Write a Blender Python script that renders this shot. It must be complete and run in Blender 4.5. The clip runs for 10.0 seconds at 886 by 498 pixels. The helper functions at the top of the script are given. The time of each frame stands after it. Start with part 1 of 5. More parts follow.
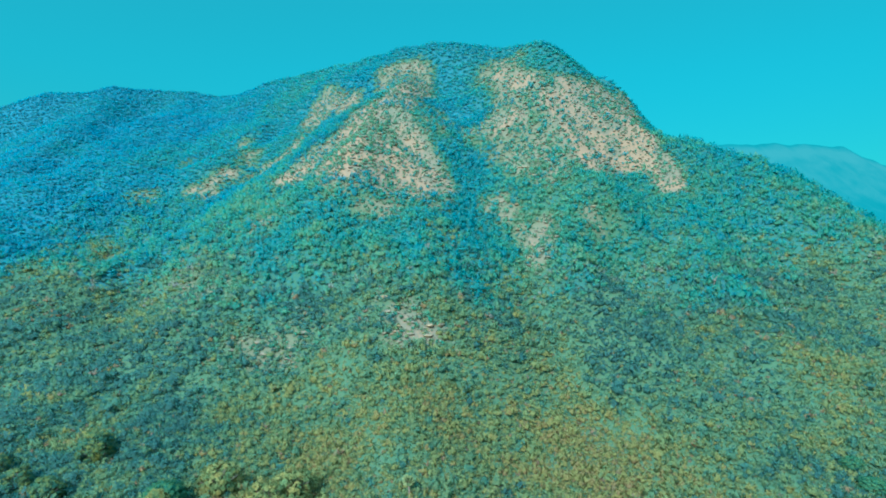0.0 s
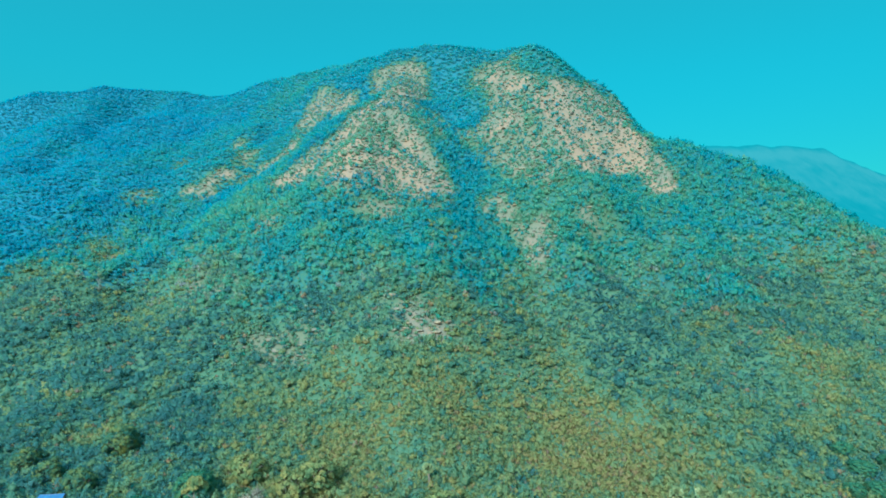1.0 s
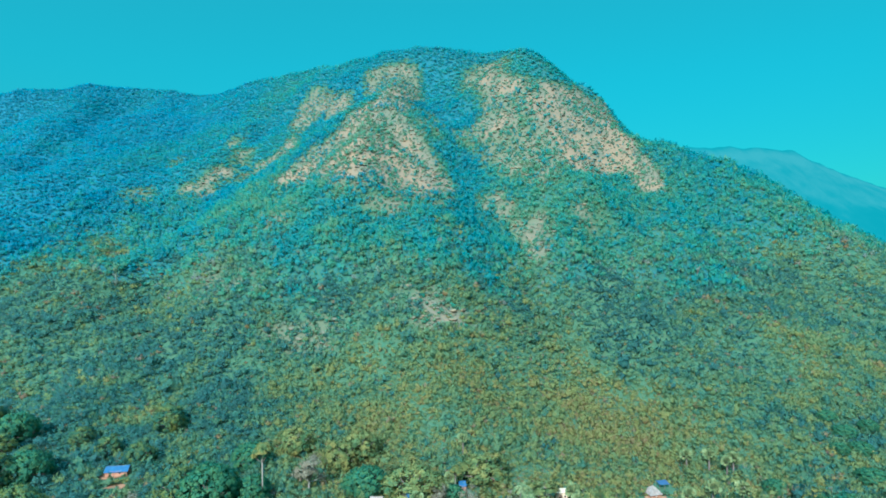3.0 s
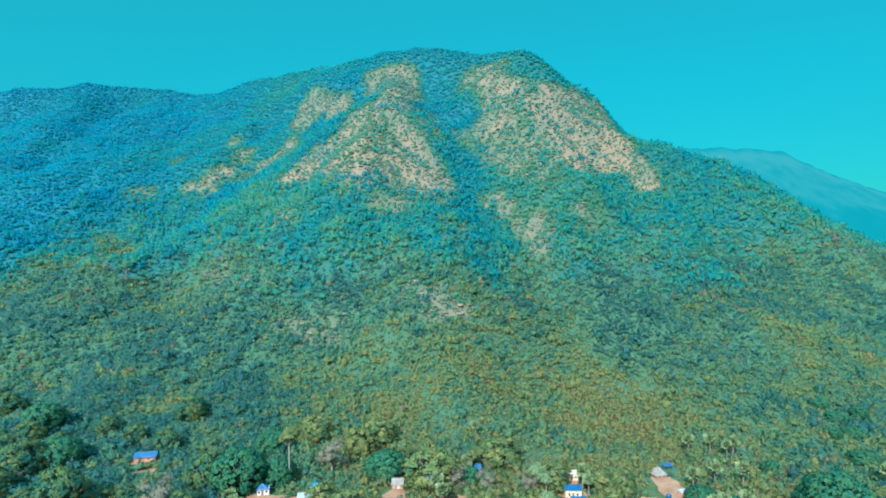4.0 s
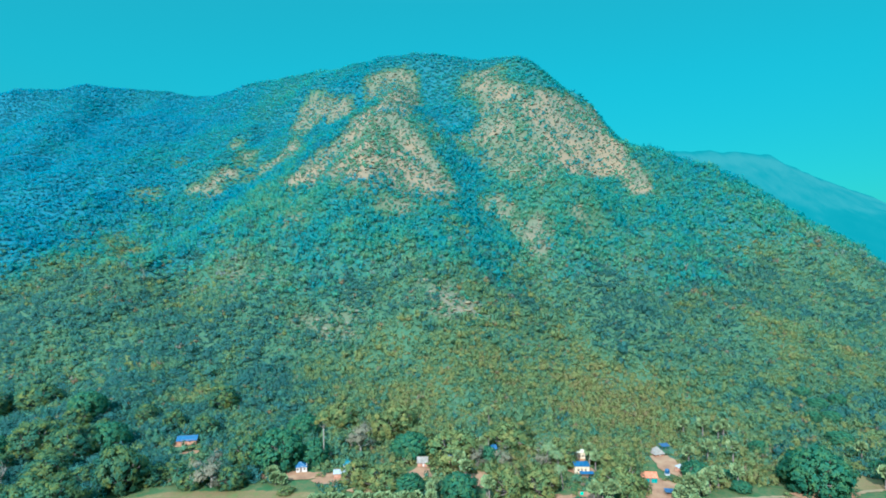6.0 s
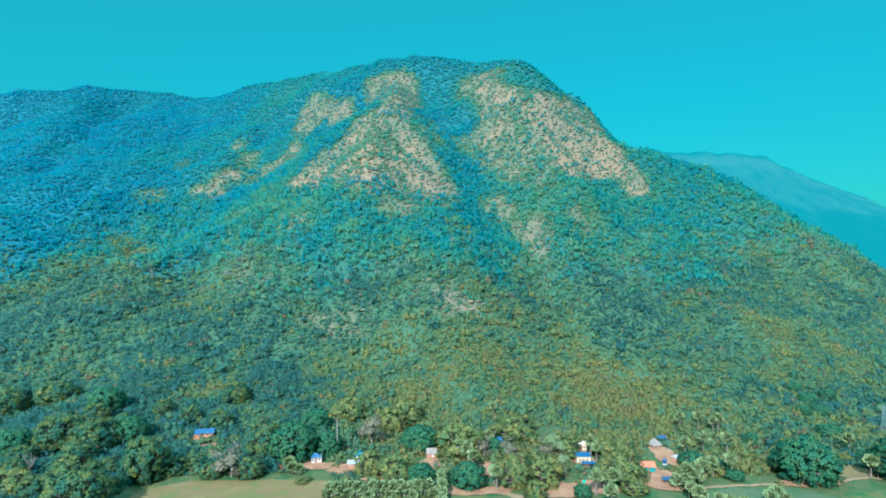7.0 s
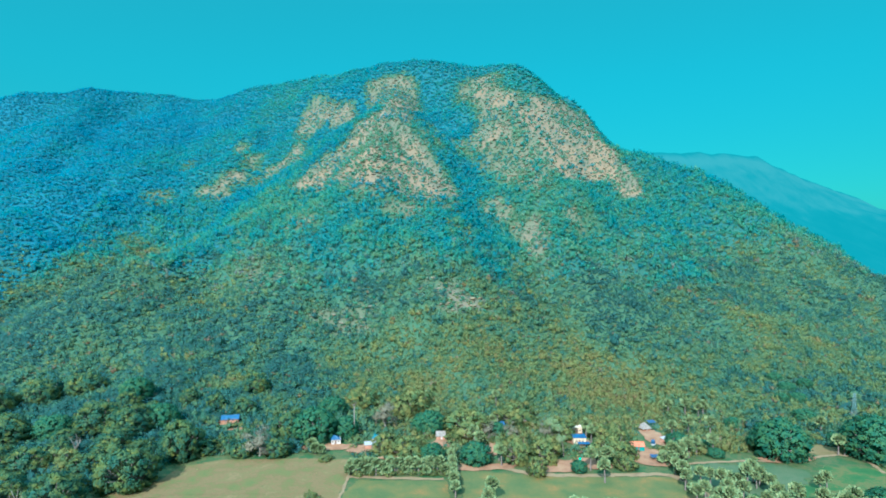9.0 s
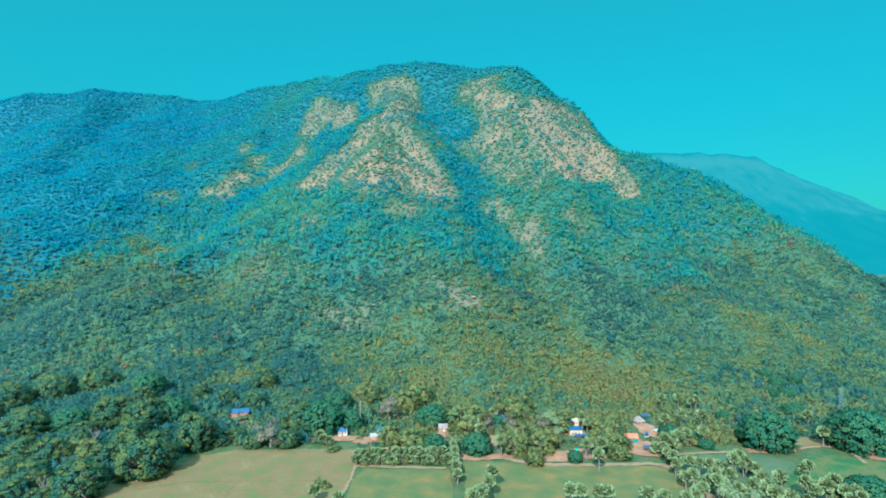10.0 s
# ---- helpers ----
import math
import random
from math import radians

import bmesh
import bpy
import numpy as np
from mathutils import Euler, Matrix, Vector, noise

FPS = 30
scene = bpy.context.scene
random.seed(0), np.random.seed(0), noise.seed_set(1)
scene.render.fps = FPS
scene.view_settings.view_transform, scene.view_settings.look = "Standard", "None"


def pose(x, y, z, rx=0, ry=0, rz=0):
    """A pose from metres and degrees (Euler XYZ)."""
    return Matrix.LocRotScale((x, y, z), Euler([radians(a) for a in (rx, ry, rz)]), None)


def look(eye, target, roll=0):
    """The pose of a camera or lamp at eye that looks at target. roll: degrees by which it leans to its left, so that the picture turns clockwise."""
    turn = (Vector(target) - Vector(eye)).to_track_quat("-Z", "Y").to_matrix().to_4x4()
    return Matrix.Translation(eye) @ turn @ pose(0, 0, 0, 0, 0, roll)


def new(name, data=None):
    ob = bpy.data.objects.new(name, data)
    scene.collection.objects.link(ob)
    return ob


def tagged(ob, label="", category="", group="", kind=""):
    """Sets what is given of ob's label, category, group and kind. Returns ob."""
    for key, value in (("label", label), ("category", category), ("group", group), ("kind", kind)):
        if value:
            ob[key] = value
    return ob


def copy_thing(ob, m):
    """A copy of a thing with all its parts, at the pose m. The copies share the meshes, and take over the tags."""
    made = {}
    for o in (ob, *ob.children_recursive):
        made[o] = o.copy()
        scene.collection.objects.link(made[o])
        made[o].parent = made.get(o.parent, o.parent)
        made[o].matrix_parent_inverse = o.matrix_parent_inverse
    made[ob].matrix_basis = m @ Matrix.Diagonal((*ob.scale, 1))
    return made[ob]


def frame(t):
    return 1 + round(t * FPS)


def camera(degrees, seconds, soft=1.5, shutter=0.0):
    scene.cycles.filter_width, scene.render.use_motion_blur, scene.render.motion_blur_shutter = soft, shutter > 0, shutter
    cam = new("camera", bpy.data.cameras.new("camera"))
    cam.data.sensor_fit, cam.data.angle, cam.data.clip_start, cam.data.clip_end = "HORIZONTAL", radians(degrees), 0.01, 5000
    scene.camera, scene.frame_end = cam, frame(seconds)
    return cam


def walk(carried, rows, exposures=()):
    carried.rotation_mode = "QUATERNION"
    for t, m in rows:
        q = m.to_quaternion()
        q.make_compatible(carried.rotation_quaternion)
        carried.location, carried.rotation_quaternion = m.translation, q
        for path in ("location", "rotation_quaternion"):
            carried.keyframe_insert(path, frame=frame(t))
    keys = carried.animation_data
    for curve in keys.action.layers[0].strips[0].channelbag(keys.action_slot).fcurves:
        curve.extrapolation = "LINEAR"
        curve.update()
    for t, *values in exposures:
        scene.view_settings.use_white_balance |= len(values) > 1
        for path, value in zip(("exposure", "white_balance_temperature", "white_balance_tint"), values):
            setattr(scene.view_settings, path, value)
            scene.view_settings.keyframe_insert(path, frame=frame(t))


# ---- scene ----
cam = camera(76.9, 10.0, 1.75)
EXPOSURE, KELVIN, TINT = 2.2, 4500, 2
METRES, EYE, TILT, LEAN, TURN = 150.0, 108.0, 0.0, 0.0, 0.0
ROWS = [
    (0.0, 0.0, 0.0, 0.0, 0.0, 0.0, -0.0),
    (0.5, -0.0454, -0.039, -0.0003, -0.73, 0.01, 0.04),
    (1.0, -0.0917, -0.0786, -0.0041, -1.39, 0.03, 0.07),
    (1.5, -0.1375, -0.1179, -0.0108, -2.03, 0.03, 0.1),
    (2.0, -0.1833, -0.1566, -0.0187, -2.63, 0.02, 0.13),
    (2.5, -0.2288, -0.1944, -0.0275, -3.22, 0.03, 0.17),
    (4.0, -0.3481, -0.3084, -0.0549, -4.52, 0.06, 0.2),
    (4.5, -0.3784, -0.3461, -0.057, -4.76, 0.04, 0.15),
    (5.0, -0.4057, -0.3837, -0.0572, -5.03, 0.08, 0.12),
    (5.5, -0.4307, -0.4219, -0.0579, -5.31, 0.12, 0.11),
    (7.0, -0.5005, -0.5376, -0.0571, -5.91, 0.2, 0.06),
    (7.5, -0.5201, -0.5766, -0.0566, -6.09, 0.18, 0.07),
    (8.0, -0.5366, -0.6162, -0.0567, -6.25, 0.17, 0.1),
    (8.5, -0.5502, -0.6564, -0.0568, -6.34, 0.15, 0.1),
    (9.0, -0.5605, -0.6972, -0.0565, -6.36, 0.15, 0.1),
    (9.5, -0.5693, -0.7385, -0.0558, -6.35, 0.15, 0.08),
    (10.0, -0.578, -0.7793, -0.0552, -6.35, 0.12, 0.05),
]
walk(cam, [(t, pose(0, 0, EYE, TILT, LEAN, TURN) @ pose(METRES * x, METRES * y, METRES * z, 90 + pitch, roll, yaw)) for t, x, y, z, yaw, pitch, roll in ROWS], [(0.0, EXPOSURE, KELVIN, TINT), (10.0, EXPOSURE, KELVIN, TINT)])

# ---- light: sun low behind the flyer, clear teal-blue sky ----
SUN_UP, SUN_ROUND = 37.0, 203.0     # height above the horizon; bearing, clockwise from +y
sun = new("sun", bpy.data.lights.new("sun", "SUN"))
sun.data.energy, sun.data.angle, sun.data.color = 2.7, radians(1.0), (1.0, 0.92, 0.78)
_e, _b = radians(SUN_UP), radians(SUN_ROUND)
toward_sun = Vector((math.sin(_b) * math.cos(_e), math.cos(_b) * math.cos(_e), math.sin(_e)))
sun.matrix_world = look(toward_sun * 900, (0, 0, 0))

world = bpy.data.worlds.new("sky")
scene.world = world
world.use_nodes = True
wn = world.node_tree
sky = wn.nodes.new("ShaderNodeTexSky")
sky.sky_type, sky.sun_disc = "NISHITA", False
sky.sun_elevation, sky.sun_rotation = radians(SUN_UP), radians(SUN_ROUND)
sky.air_density, sky.dust_density, sky.ozone_density = 1.0, 1.5, 3.0
tone = wn.nodes.new("ShaderNodeMix")
tone.data_type, tone.blend_type = "RGBA", "MULTIPLY"
tone.inputs["Factor"].default_value = 1.0
tone.inputs["B"].default_value = (0.27, 1.0, 0.62, 1)
even = wn.nodes.new("ShaderNodeMix")
even.data_type = "RGBA"
even.inputs["Factor"].default_value = 0.5
even.inputs["B"].default_value = (1.05, 3.6, 3.2, 1)
# Above the view the sky is made far brighter and whiter, as fill for shadows.
way, split, rise, deep = wn.nodes.new("ShaderNodeTexCoord"), wn.nodes.new("ShaderNodeSeparateXYZ"), wn.nodes.new("ShaderNodeMapRange"), wn.nodes.new("ShaderNodeMix")
rise.interpolation_type = "SMOOTHSTEP"
rise.inputs["From Min"].default_value, rise.inputs["From Max"].default_value = 0.4, 0.9
deep.data_type = "RGBA"
deep.inputs["A"].default_value, deep.inputs["B"].default_value = (1.05, 3.6, 3.2, 1), (24.0, 36.0, 41.0, 1)
wn.links.new(way.outputs["Generated"], split.inputs[0])
wn.links.new(split.outputs["Z"], rise.inputs["Value"])
wn.links.new(rise.outputs["Result"], deep.inputs["Factor"])
# Pale haze lies over the horizon.
lift, pale = wn.nodes.new("ShaderNodeMapRange"), wn.nodes.new("ShaderNodeMix")
lift.interpolation_type = "SMOOTHSTEP"
lift.inputs["From Min"].default_value, lift.inputs["From Max"].default_value = 0.08, 0.3
pale.data_type = "RGBA"
pale.inputs["A"].default_value, pale.inputs["B"].default_value = (1.0, 2.8, 2.05, 1), (1.02, 3.6, 3.05, 1)
wn.links.new(split.outputs["Z"], lift.inputs["Value"])
wn.links.new(lift.outputs["Result"], pale.inputs["Factor"])
wn.links.new(pale.outputs["Result"], deep.inputs["A"])
wn.links.new(deep.outputs["Result"], even.inputs["B"])
wn.links.new(sky.outputs[0], tone.inputs["A"])
wn.links.new(tone.outputs["Result"], even.inputs["A"])
wn.links.new(even.outputs["Result"], wn.nodes["Background"].inputs["Color"])
wn.nodes["Background"].inputs["Strength"].default_value = 0.033


# ---- materials ----
BRIGHT = (1.8, 1.6, 1.65)     # of all base colours


def material(name, ramp, scale=1.0, rough=0.8, bump=0.0, fine=6.0, spec=0.3, attribute="", vary=0.25, metal=0.0, through_light=0.0, leaf_gaps=1.6, airy_at=0.44):
    """ramp: (place, colour) stops, run through by two scales of noise, or by a per-tree attribute with noise on top."""
    m = bpy.data.materials.new(name)
    m.use_nodes = True
    n, link = m.node_tree.nodes, m.node_tree.links.new
    bsdf = n["Principled BSDF"]
    at = n.new("ShaderNodeTexCoord")
    big, small = n.new("ShaderNodeTexNoise"), n.new("ShaderNodeTexNoise")
    big.inputs["Scale"].default_value, big.inputs["Detail"].default_value = scale, 5
    small.inputs["Scale"].default_value, small.inputs["Detail"].default_value = scale * fine, 4
    for t in (big, small):
        link(at.outputs["Object"], t.inputs["Vector"])
    mix = n.new("ShaderNodeMath")
    mix.operation = "MULTIPLY_ADD"
    mix.inputs[1].default_value = vary if attribute else 0.35
    link(small.outputs["Fac"], mix.inputs[0])
    if attribute:
        a = n.new("ShaderNodeAttribute")
        a.attribute_name = attribute
        piece, lively = n.new("ShaderNodeNewGeometry"), n.new("ShaderNodeMath")
        lively.operation = "MULTIPLY_ADD"
        lively.inputs[1].default_value = 0.2 if through_light else 0.0
        link(piece.outputs["Random Per Island"], lively.inputs[0])
        link(a.outputs["Fac"], lively.inputs[2])
        link(lively.outputs[0], mix.inputs[2])
    else:
        link(big.outputs["Fac"], mix.inputs[2])
    shift = n.new("ShaderNodeMath")
    shift.operation = "SUBTRACT"
    shift.inputs[1].default_value = mix.inputs[1].default_value * 0.5 + (0.1 if attribute and through_light else 0.0)
    link(mix.outputs[0], shift.inputs[0])
    cr = n.new("ShaderNodeValToRGB")
    while len(cr.color_ramp.elements) < len(ramp):
        cr.color_ramp.elements.new(0.5)
    for e, (p, c) in zip(cr.color_ramp.elements, ramp):
        e.position, e.color = p, (*(min(0.85, b * v) for b, v in zip(BRIGHT, c)), 1)
    link(shift.outputs[0], cr.inputs["Fac"])
    link(cr.outputs["Color"], bsdf.inputs["Base Color"])
    bsdf.inputs["Roughness"].default_value, bsdf.inputs["Metallic"].default_value = rough, metal
    bsdf.inputs["Specular IOR Level"].default_value = spec
    if through_light:
        thin, both = n.new("ShaderNodeBsdfTranslucent"), n.new("ShaderNodeMixShader")
        both.inputs["Fac"].default_value = through_light
        gaps, edge, clear, airy = n.new("ShaderNodeTexNoise"), n.new("ShaderNodeMapRange"), n.new("ShaderNodeBsdfTransparent"), n.new("ShaderNodeMixShader")
        gaps.inputs["Scale"].default_value, gaps.inputs["Detail"].default_value = leaf_gaps, 2
        edge.inputs["From Min"].default_value, edge.inputs["From Max"].default_value = airy_at, airy_at + 0.08
        link(at.outputs["Object"], gaps.inputs["Vector"])
        link(gaps.outputs["Fac"], edge.inputs["Value"])
        link(edge.outputs["Result"], airy.inputs["Fac"])
        link(clear.outputs[0], airy.inputs[1])
        link(both.outputs[0], airy.inputs[2])
        link(cr.outputs["Color"], thin.inputs["Color"])
        link(bsdf.outputs[0], both.inputs[1])
        link(thin.outputs[0], both.inputs[2])
        link(airy.outputs[0], n["Material Output"].inputs["Surface"])
    if bump:
        b = n.new("ShaderNodeBump")
        b.inputs["Strength"].default_value, b.inputs["Distance"].default_value = 0.6, bump
        link(small.outputs["Fac"], b.inputs["Height"])
        link(b.outputs["Normal"], bsdf.inputs["Normal"])
    return m


# The first two stops carry a painted blue haze for distant ground.
GROUND = material("hill_ground", [(0.0, (0.009, 0.05, 0.062)), (0.1, (0.01, 0.045, 0.043)), (0.2, (0.014, 0.042, 0.024)), (0.32, (0.021, 0.046, 0.019)), (0.46, (0.026, 0.043, 0.018)), (0.58, (0.042, 0.047, 0.022)), (0.7, (0.048, 0.052, 0.026)), (0.82, (0.052, 0.052, 0.028)), (0.92, (0.062, 0.052, 0.028)), (1.0, (0.09, 0.0625, 0.03))], 0.05, 0.95, 0.5, 8, 0.3, "tint", 0.55)
ROCK = material("weathered_rock", [(0.3, (0.0399, 0.0456, 0.0287)), (0.5, (0.0656, 0.0583, 0.0323)), (0.7, (0.1198, 0.0836, 0.0323))], 0.12, 0.9, 0.2, 6)
# Blue low stops: haze over the far woods, put into the leaf colour.
WOODS = material("hazed_tree_leaves", [(0.0, (0.014, 0.0970, 0.1310)), (0.2, (0.0165, 0.1050, 0.1240)), (0.4, (0.02, 0.1180, 0.1010)), (0.6, (0.035, 0.1340, 0.0690)), (0.8, (0.074, 0.136, 0.052)), (0.92, (0.1, 0.12, 0.068)), (1.0, (0.097, 0.114, 0.094))], 0.3, 0.7, 0, 5, 0.5, "tint", 0.5, through_light=0.6, airy_at=0.41)
# Low stops lean to teal: slope haze mixed into the scrub colour.
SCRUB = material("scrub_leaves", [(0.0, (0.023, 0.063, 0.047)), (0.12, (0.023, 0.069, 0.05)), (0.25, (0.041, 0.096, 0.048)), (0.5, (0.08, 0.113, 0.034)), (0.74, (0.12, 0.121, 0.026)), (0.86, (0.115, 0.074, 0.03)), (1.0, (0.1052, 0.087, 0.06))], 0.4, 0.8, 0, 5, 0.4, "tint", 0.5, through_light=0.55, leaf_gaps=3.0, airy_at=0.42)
BUSH = material("bare_bushes", [(0.0, (0.0147, 0.0874, 0.0471)), (0.3, (0.035, 0.0986, 0.0434)), (0.55, (0.0571, 0.0941, 0.0434)), (0.8, (0.0691, 0.0918, 0.0471)), (1.0, (0.0774, 0.0963, 0.0566))], 0.4, 0.85, 0, 5, 0.4, "tint", 0.4, through_light=0.4, airy_at=0.42)
DISTANCE = material("glowing_distant_slopes", [(0.1, (0.0004, 0.0029, 0.0032)), (0.35, (0.0013, 0.005, 0.0048)), (0.55, (0.0042, 0.0085, 0.0072)), (0.8, (0.0076, 0.0122, 0.0096))], 0.03, 0.95, 0, 5, 0.0, "tint", 0.3)
# Teal emission stands in for the air haze before the mountain.
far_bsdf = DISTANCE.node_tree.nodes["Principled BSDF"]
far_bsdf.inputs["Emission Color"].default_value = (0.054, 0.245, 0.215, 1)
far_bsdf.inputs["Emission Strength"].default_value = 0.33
# Bluish dark stops imitate blue shade, yellow light stops sunlit foliage.
LEAVES = material("broad_leaves", [(0.3, (0.0147, 0.0609, 0.0426)), (0.46, (0.0333, 0.0806, 0.0366)), (0.6, (0.078, 0.106, 0.024)), (0.75, (0.135, 0.132, 0.021))], 2.2, 0.75, 0, 6, 0.3, through_light=0.55, leaf_gaps=22.0, airy_at=0.3)
LEAVES_GREEN = material("mango_leaves", [(0.3, (0.0165, 0.0759, 0.045)), (0.46, (0.0286, 0.092, 0.0425)), (0.6, (0.0462, 0.1081, 0.0375)), (0.75, (0.0825, 0.1323, 0.0325))], 5.0, 0.75, 0, 4, 0.3, through_light=0.55, leaf_gaps=22.0, airy_at=0.3)
LEAVES_OLIVE = material("olive_leaves", [(0.3, (0.0338, 0.083, 0.0314)), (0.5, (0.0931, 0.117, 0.0299)), (0.7, (0.1693, 0.149, 0.0336))], 2.2, 0.75, 0, 6, 0.3, through_light=0.5, leaf_gaps=22.0, airy_at=0.38)
LEAVES_DRY = material("dry_leaves", [(0.3, (0.06, 0.058, 0.0306)), (0.5, (0.1, 0.088, 0.0468)), (0.7, (0.1375, 0.116, 0.063))], 0.25, 0.8, 0, 6, 0.5, through_light=0.3, leaf_gaps=22.0)
PALM = material("palm_leaves", [(0.3, (0.0279, 0.0535, 0.0183)), (0.5, (0.0572, 0.0771, 0.0239)), (0.7, (0.1018, 0.1071, 0.0352))], 1.6, 0.7, 0, 5, 0.3)
BARK = material("bark", [(0.3, (0.05, 0.038, 0.028)), (0.6, (0.10, 0.08, 0.06))], 2.0, 0.9, 0.03)
PALE_BARK = material("pale_bark", [(0.3, (0.0645, 0.0553, 0.038)), (0.6, (0.1198, 0.106, 0.076))], 1.0, 0.85, 0.03)
FALLOW = material("fallow_field_soil", [(0.3, (0.0421, 0.048, 0.0099)), (0.4, (0.0517, 0.0482, 0.0103)), (0.47, (0.0569, 0.043, 0.0111)), (0.53, (0.071, 0.046, 0.0148)), (0.6, (0.0552, 0.0464, 0.0111)), (0.68, (0.081, 0.055, 0.019)), (0.78, (0.0466, 0.0396, 0.0087))], 0.09, 0.95, 0.15, 9)
CROP = material("green_crop", [(0.28, (0.026, 0.0389, 0.0079)), (0.45, (0.0383, 0.0443, 0.0087)), (0.58, (0.0522, 0.0464, 0.0087)), (0.72, (0.087, 0.0508, 0.0101))], 0.1, 0.85, 0.12, 16)
MEADOW = material("wet_meadow", [(0.28, (0.0078, 0.0305, 0.0048)), (0.42, (0.0156, 0.0343, 0.0064)), (0.52, (0.038, 0.039, 0.0097)), (0.6, (0.0139, 0.0335, 0.0059)), (0.72, (0.0347, 0.038, 0.0113))], 0.11, 0.85, 0.12, 10)
DAMP = material("damp_field", [(0.3, (0.0165, 0.037, 0.0098)), (0.48, (0.0268, 0.041, 0.0131)), (0.62, (0.0347, 0.0451, 0.0163)), (0.75, (0.0208, 0.0389, 0.0111))], 0.08, 0.85, 0.1, 10)
GREEN_CROP = material("young_crop", [(0.3, (0.0095, 0.0339, 0.005)), (0.45, (0.0163, 0.0412, 0.0062)), (0.55, (0.0461, 0.0432, 0.009)), (0.65, (0.0176, 0.0412, 0.0068)), (0.8, (0.0461, 0.0423, 0.0101))], 0.08, 0.85, 0.12, 10)
EARTH = material("red_earth", [(0.3, (0.0792, 0.0414, 0.018)), (0.5, (0.1164, 0.0596, 0.0259)), (0.7, (0.1339, 0.0803, 0.0359))], 0.2, 0.95, 0.06, 8)
TRACK = material("track_earth", [(0.3, (0.075, 0.0534, 0.0229)), (0.5, (0.103, 0.0684, 0.0294)), (0.7, (0.0847, 0.0646, 0.0274))], 0.2, 0.95, 0.05, 8)


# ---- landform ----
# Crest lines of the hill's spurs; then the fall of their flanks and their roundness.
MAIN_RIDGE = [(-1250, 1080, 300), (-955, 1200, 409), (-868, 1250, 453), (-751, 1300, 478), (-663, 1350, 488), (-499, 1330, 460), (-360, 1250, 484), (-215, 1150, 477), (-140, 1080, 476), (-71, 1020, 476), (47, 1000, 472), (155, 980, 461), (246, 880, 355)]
CENTRE_SPUR = [(-71, 1020, 440), (-45, 950, 406), (-70, 800, 335), (-95, 576, 198), (-60, 470, 112), (-16, 340, 49), (0, 240, 2)]
ROCK_SPUR = [(155, 980, 453), (150, 860, 427), (130, 726, 305), (150, 600, 185), (110, 500, 120), (130, 411, 76), (145, 300, 32), (150, 230, 7)]
SHOULDER = [(246, 880, 377), (265, 800, 252), (249, 735, 258), (262, 640, 179), (225, 440, 84), (200, 330, 52), (190, 240, 0)]
RIGHT_RIDGE = [(200, 800, 297), (280, 740, 256), (350, 650, 213), (430, 560, 121), (480, 450, 59), (520, 330, 6)]
LEFT_SPUR = [(-215, 1150, 488), (-222, 983, 332), (-215, 809, 235), (-205, 620, 154), (-190, 444, 77), (-225, 380, 31), (-230, 250, 5)]
LOW_LEFT_SPUR = [(-205, 620, 152), (-310, 490, 92), (-420, 380, 10), (-480, 280, -6)]
FAR_SPUR_A = [(-499, 1330, 464), (-492, 895, 248), (-502, 790, 158), (-490, 640, 82), (-520, 470, 10)]
FAR_SPUR_B = [(-751, 1300, 470), (-660, 897, 248), (-650, 700, 140), (-720, 450, 9)]
FAR_SPUR_C = [(-330, 1230, 460), (-324, 906, 268), (-340, 815, 138), (-350, 692, 104), (-365, 560, 44)]
FAR_SPUR_D = [(-590, 1340, 474), (-560, 831, 212), (-558, 716, 156), (-590, 560, 68), (-620, 430, 6)]
FAR_SPUR_E = [(-400, 1270, 468), (-400, 872, 224), (-418, 796, 136), (-430, 656, 96), (-482, 560, 40)]
WEST_FOOT = [(-150, 400, 56), (-134, 305, 17), (-150, 265, -2), (-155, 240, -18)]
EAST_FOOT = [(250, 420, 66), (257, 323, 27), (262, 235, 2), (265, 190, -3)]
FACE_RIB = [(-30, 620, 197), (-17, 518, 138), (-15, 440, 104)]
SPURS = [(0.35, 30, WEST_FOOT), (0.4, 30, EAST_FOOT), (0.73, 20, FACE_RIB), (1.1, 20, MAIN_RIDGE), (0.86, 20, CENTRE_SPUR), (1.06, 17, ROCK_SPUR), (0.94, 20, SHOULDER), (0.78, 20, RIGHT_RIDGE), (0.77, 20, LEFT_SPUR), (0.59, 18, LOW_LEFT_SPUR), (0.74, 60, FAR_SPUR_A), (0.72, 60, FAR_SPUR_B), (0.96, 60, FAR_SPUR_C), (0.74, 60, FAR_SPUR_D), (0.82, 60, FAR_SPUR_E)]


def waves(x, y, size, seed):
    """Smooth value noise, -1 to 1, cells of the given size."""
    gx, gy = np.asarray(x) / size, np.asarray(y) / size
    ix, iy = np.floor(gx).astype(int), np.floor(gy).astype(int)
    fx, fy = gx - ix, gy - iy
    fx, fy = fx * fx * (3 - 2 * fx), fy * fy * (3 - 2 * fy)

    def dot(i, j):
        v = np.sin(i * 127.1 + j * 311.7 + seed * 74.7) * 43758.5453
        return 2 * (v - np.floor(v)) - 1
    a = dot(ix, iy) * (1 - fx) + dot(ix + 1, iy) * fx
    b = dot(ix, iy + 1) * (1 - fx) + dot(ix + 1, iy + 1) * fx
    return a * (1 - fy) + b * fy


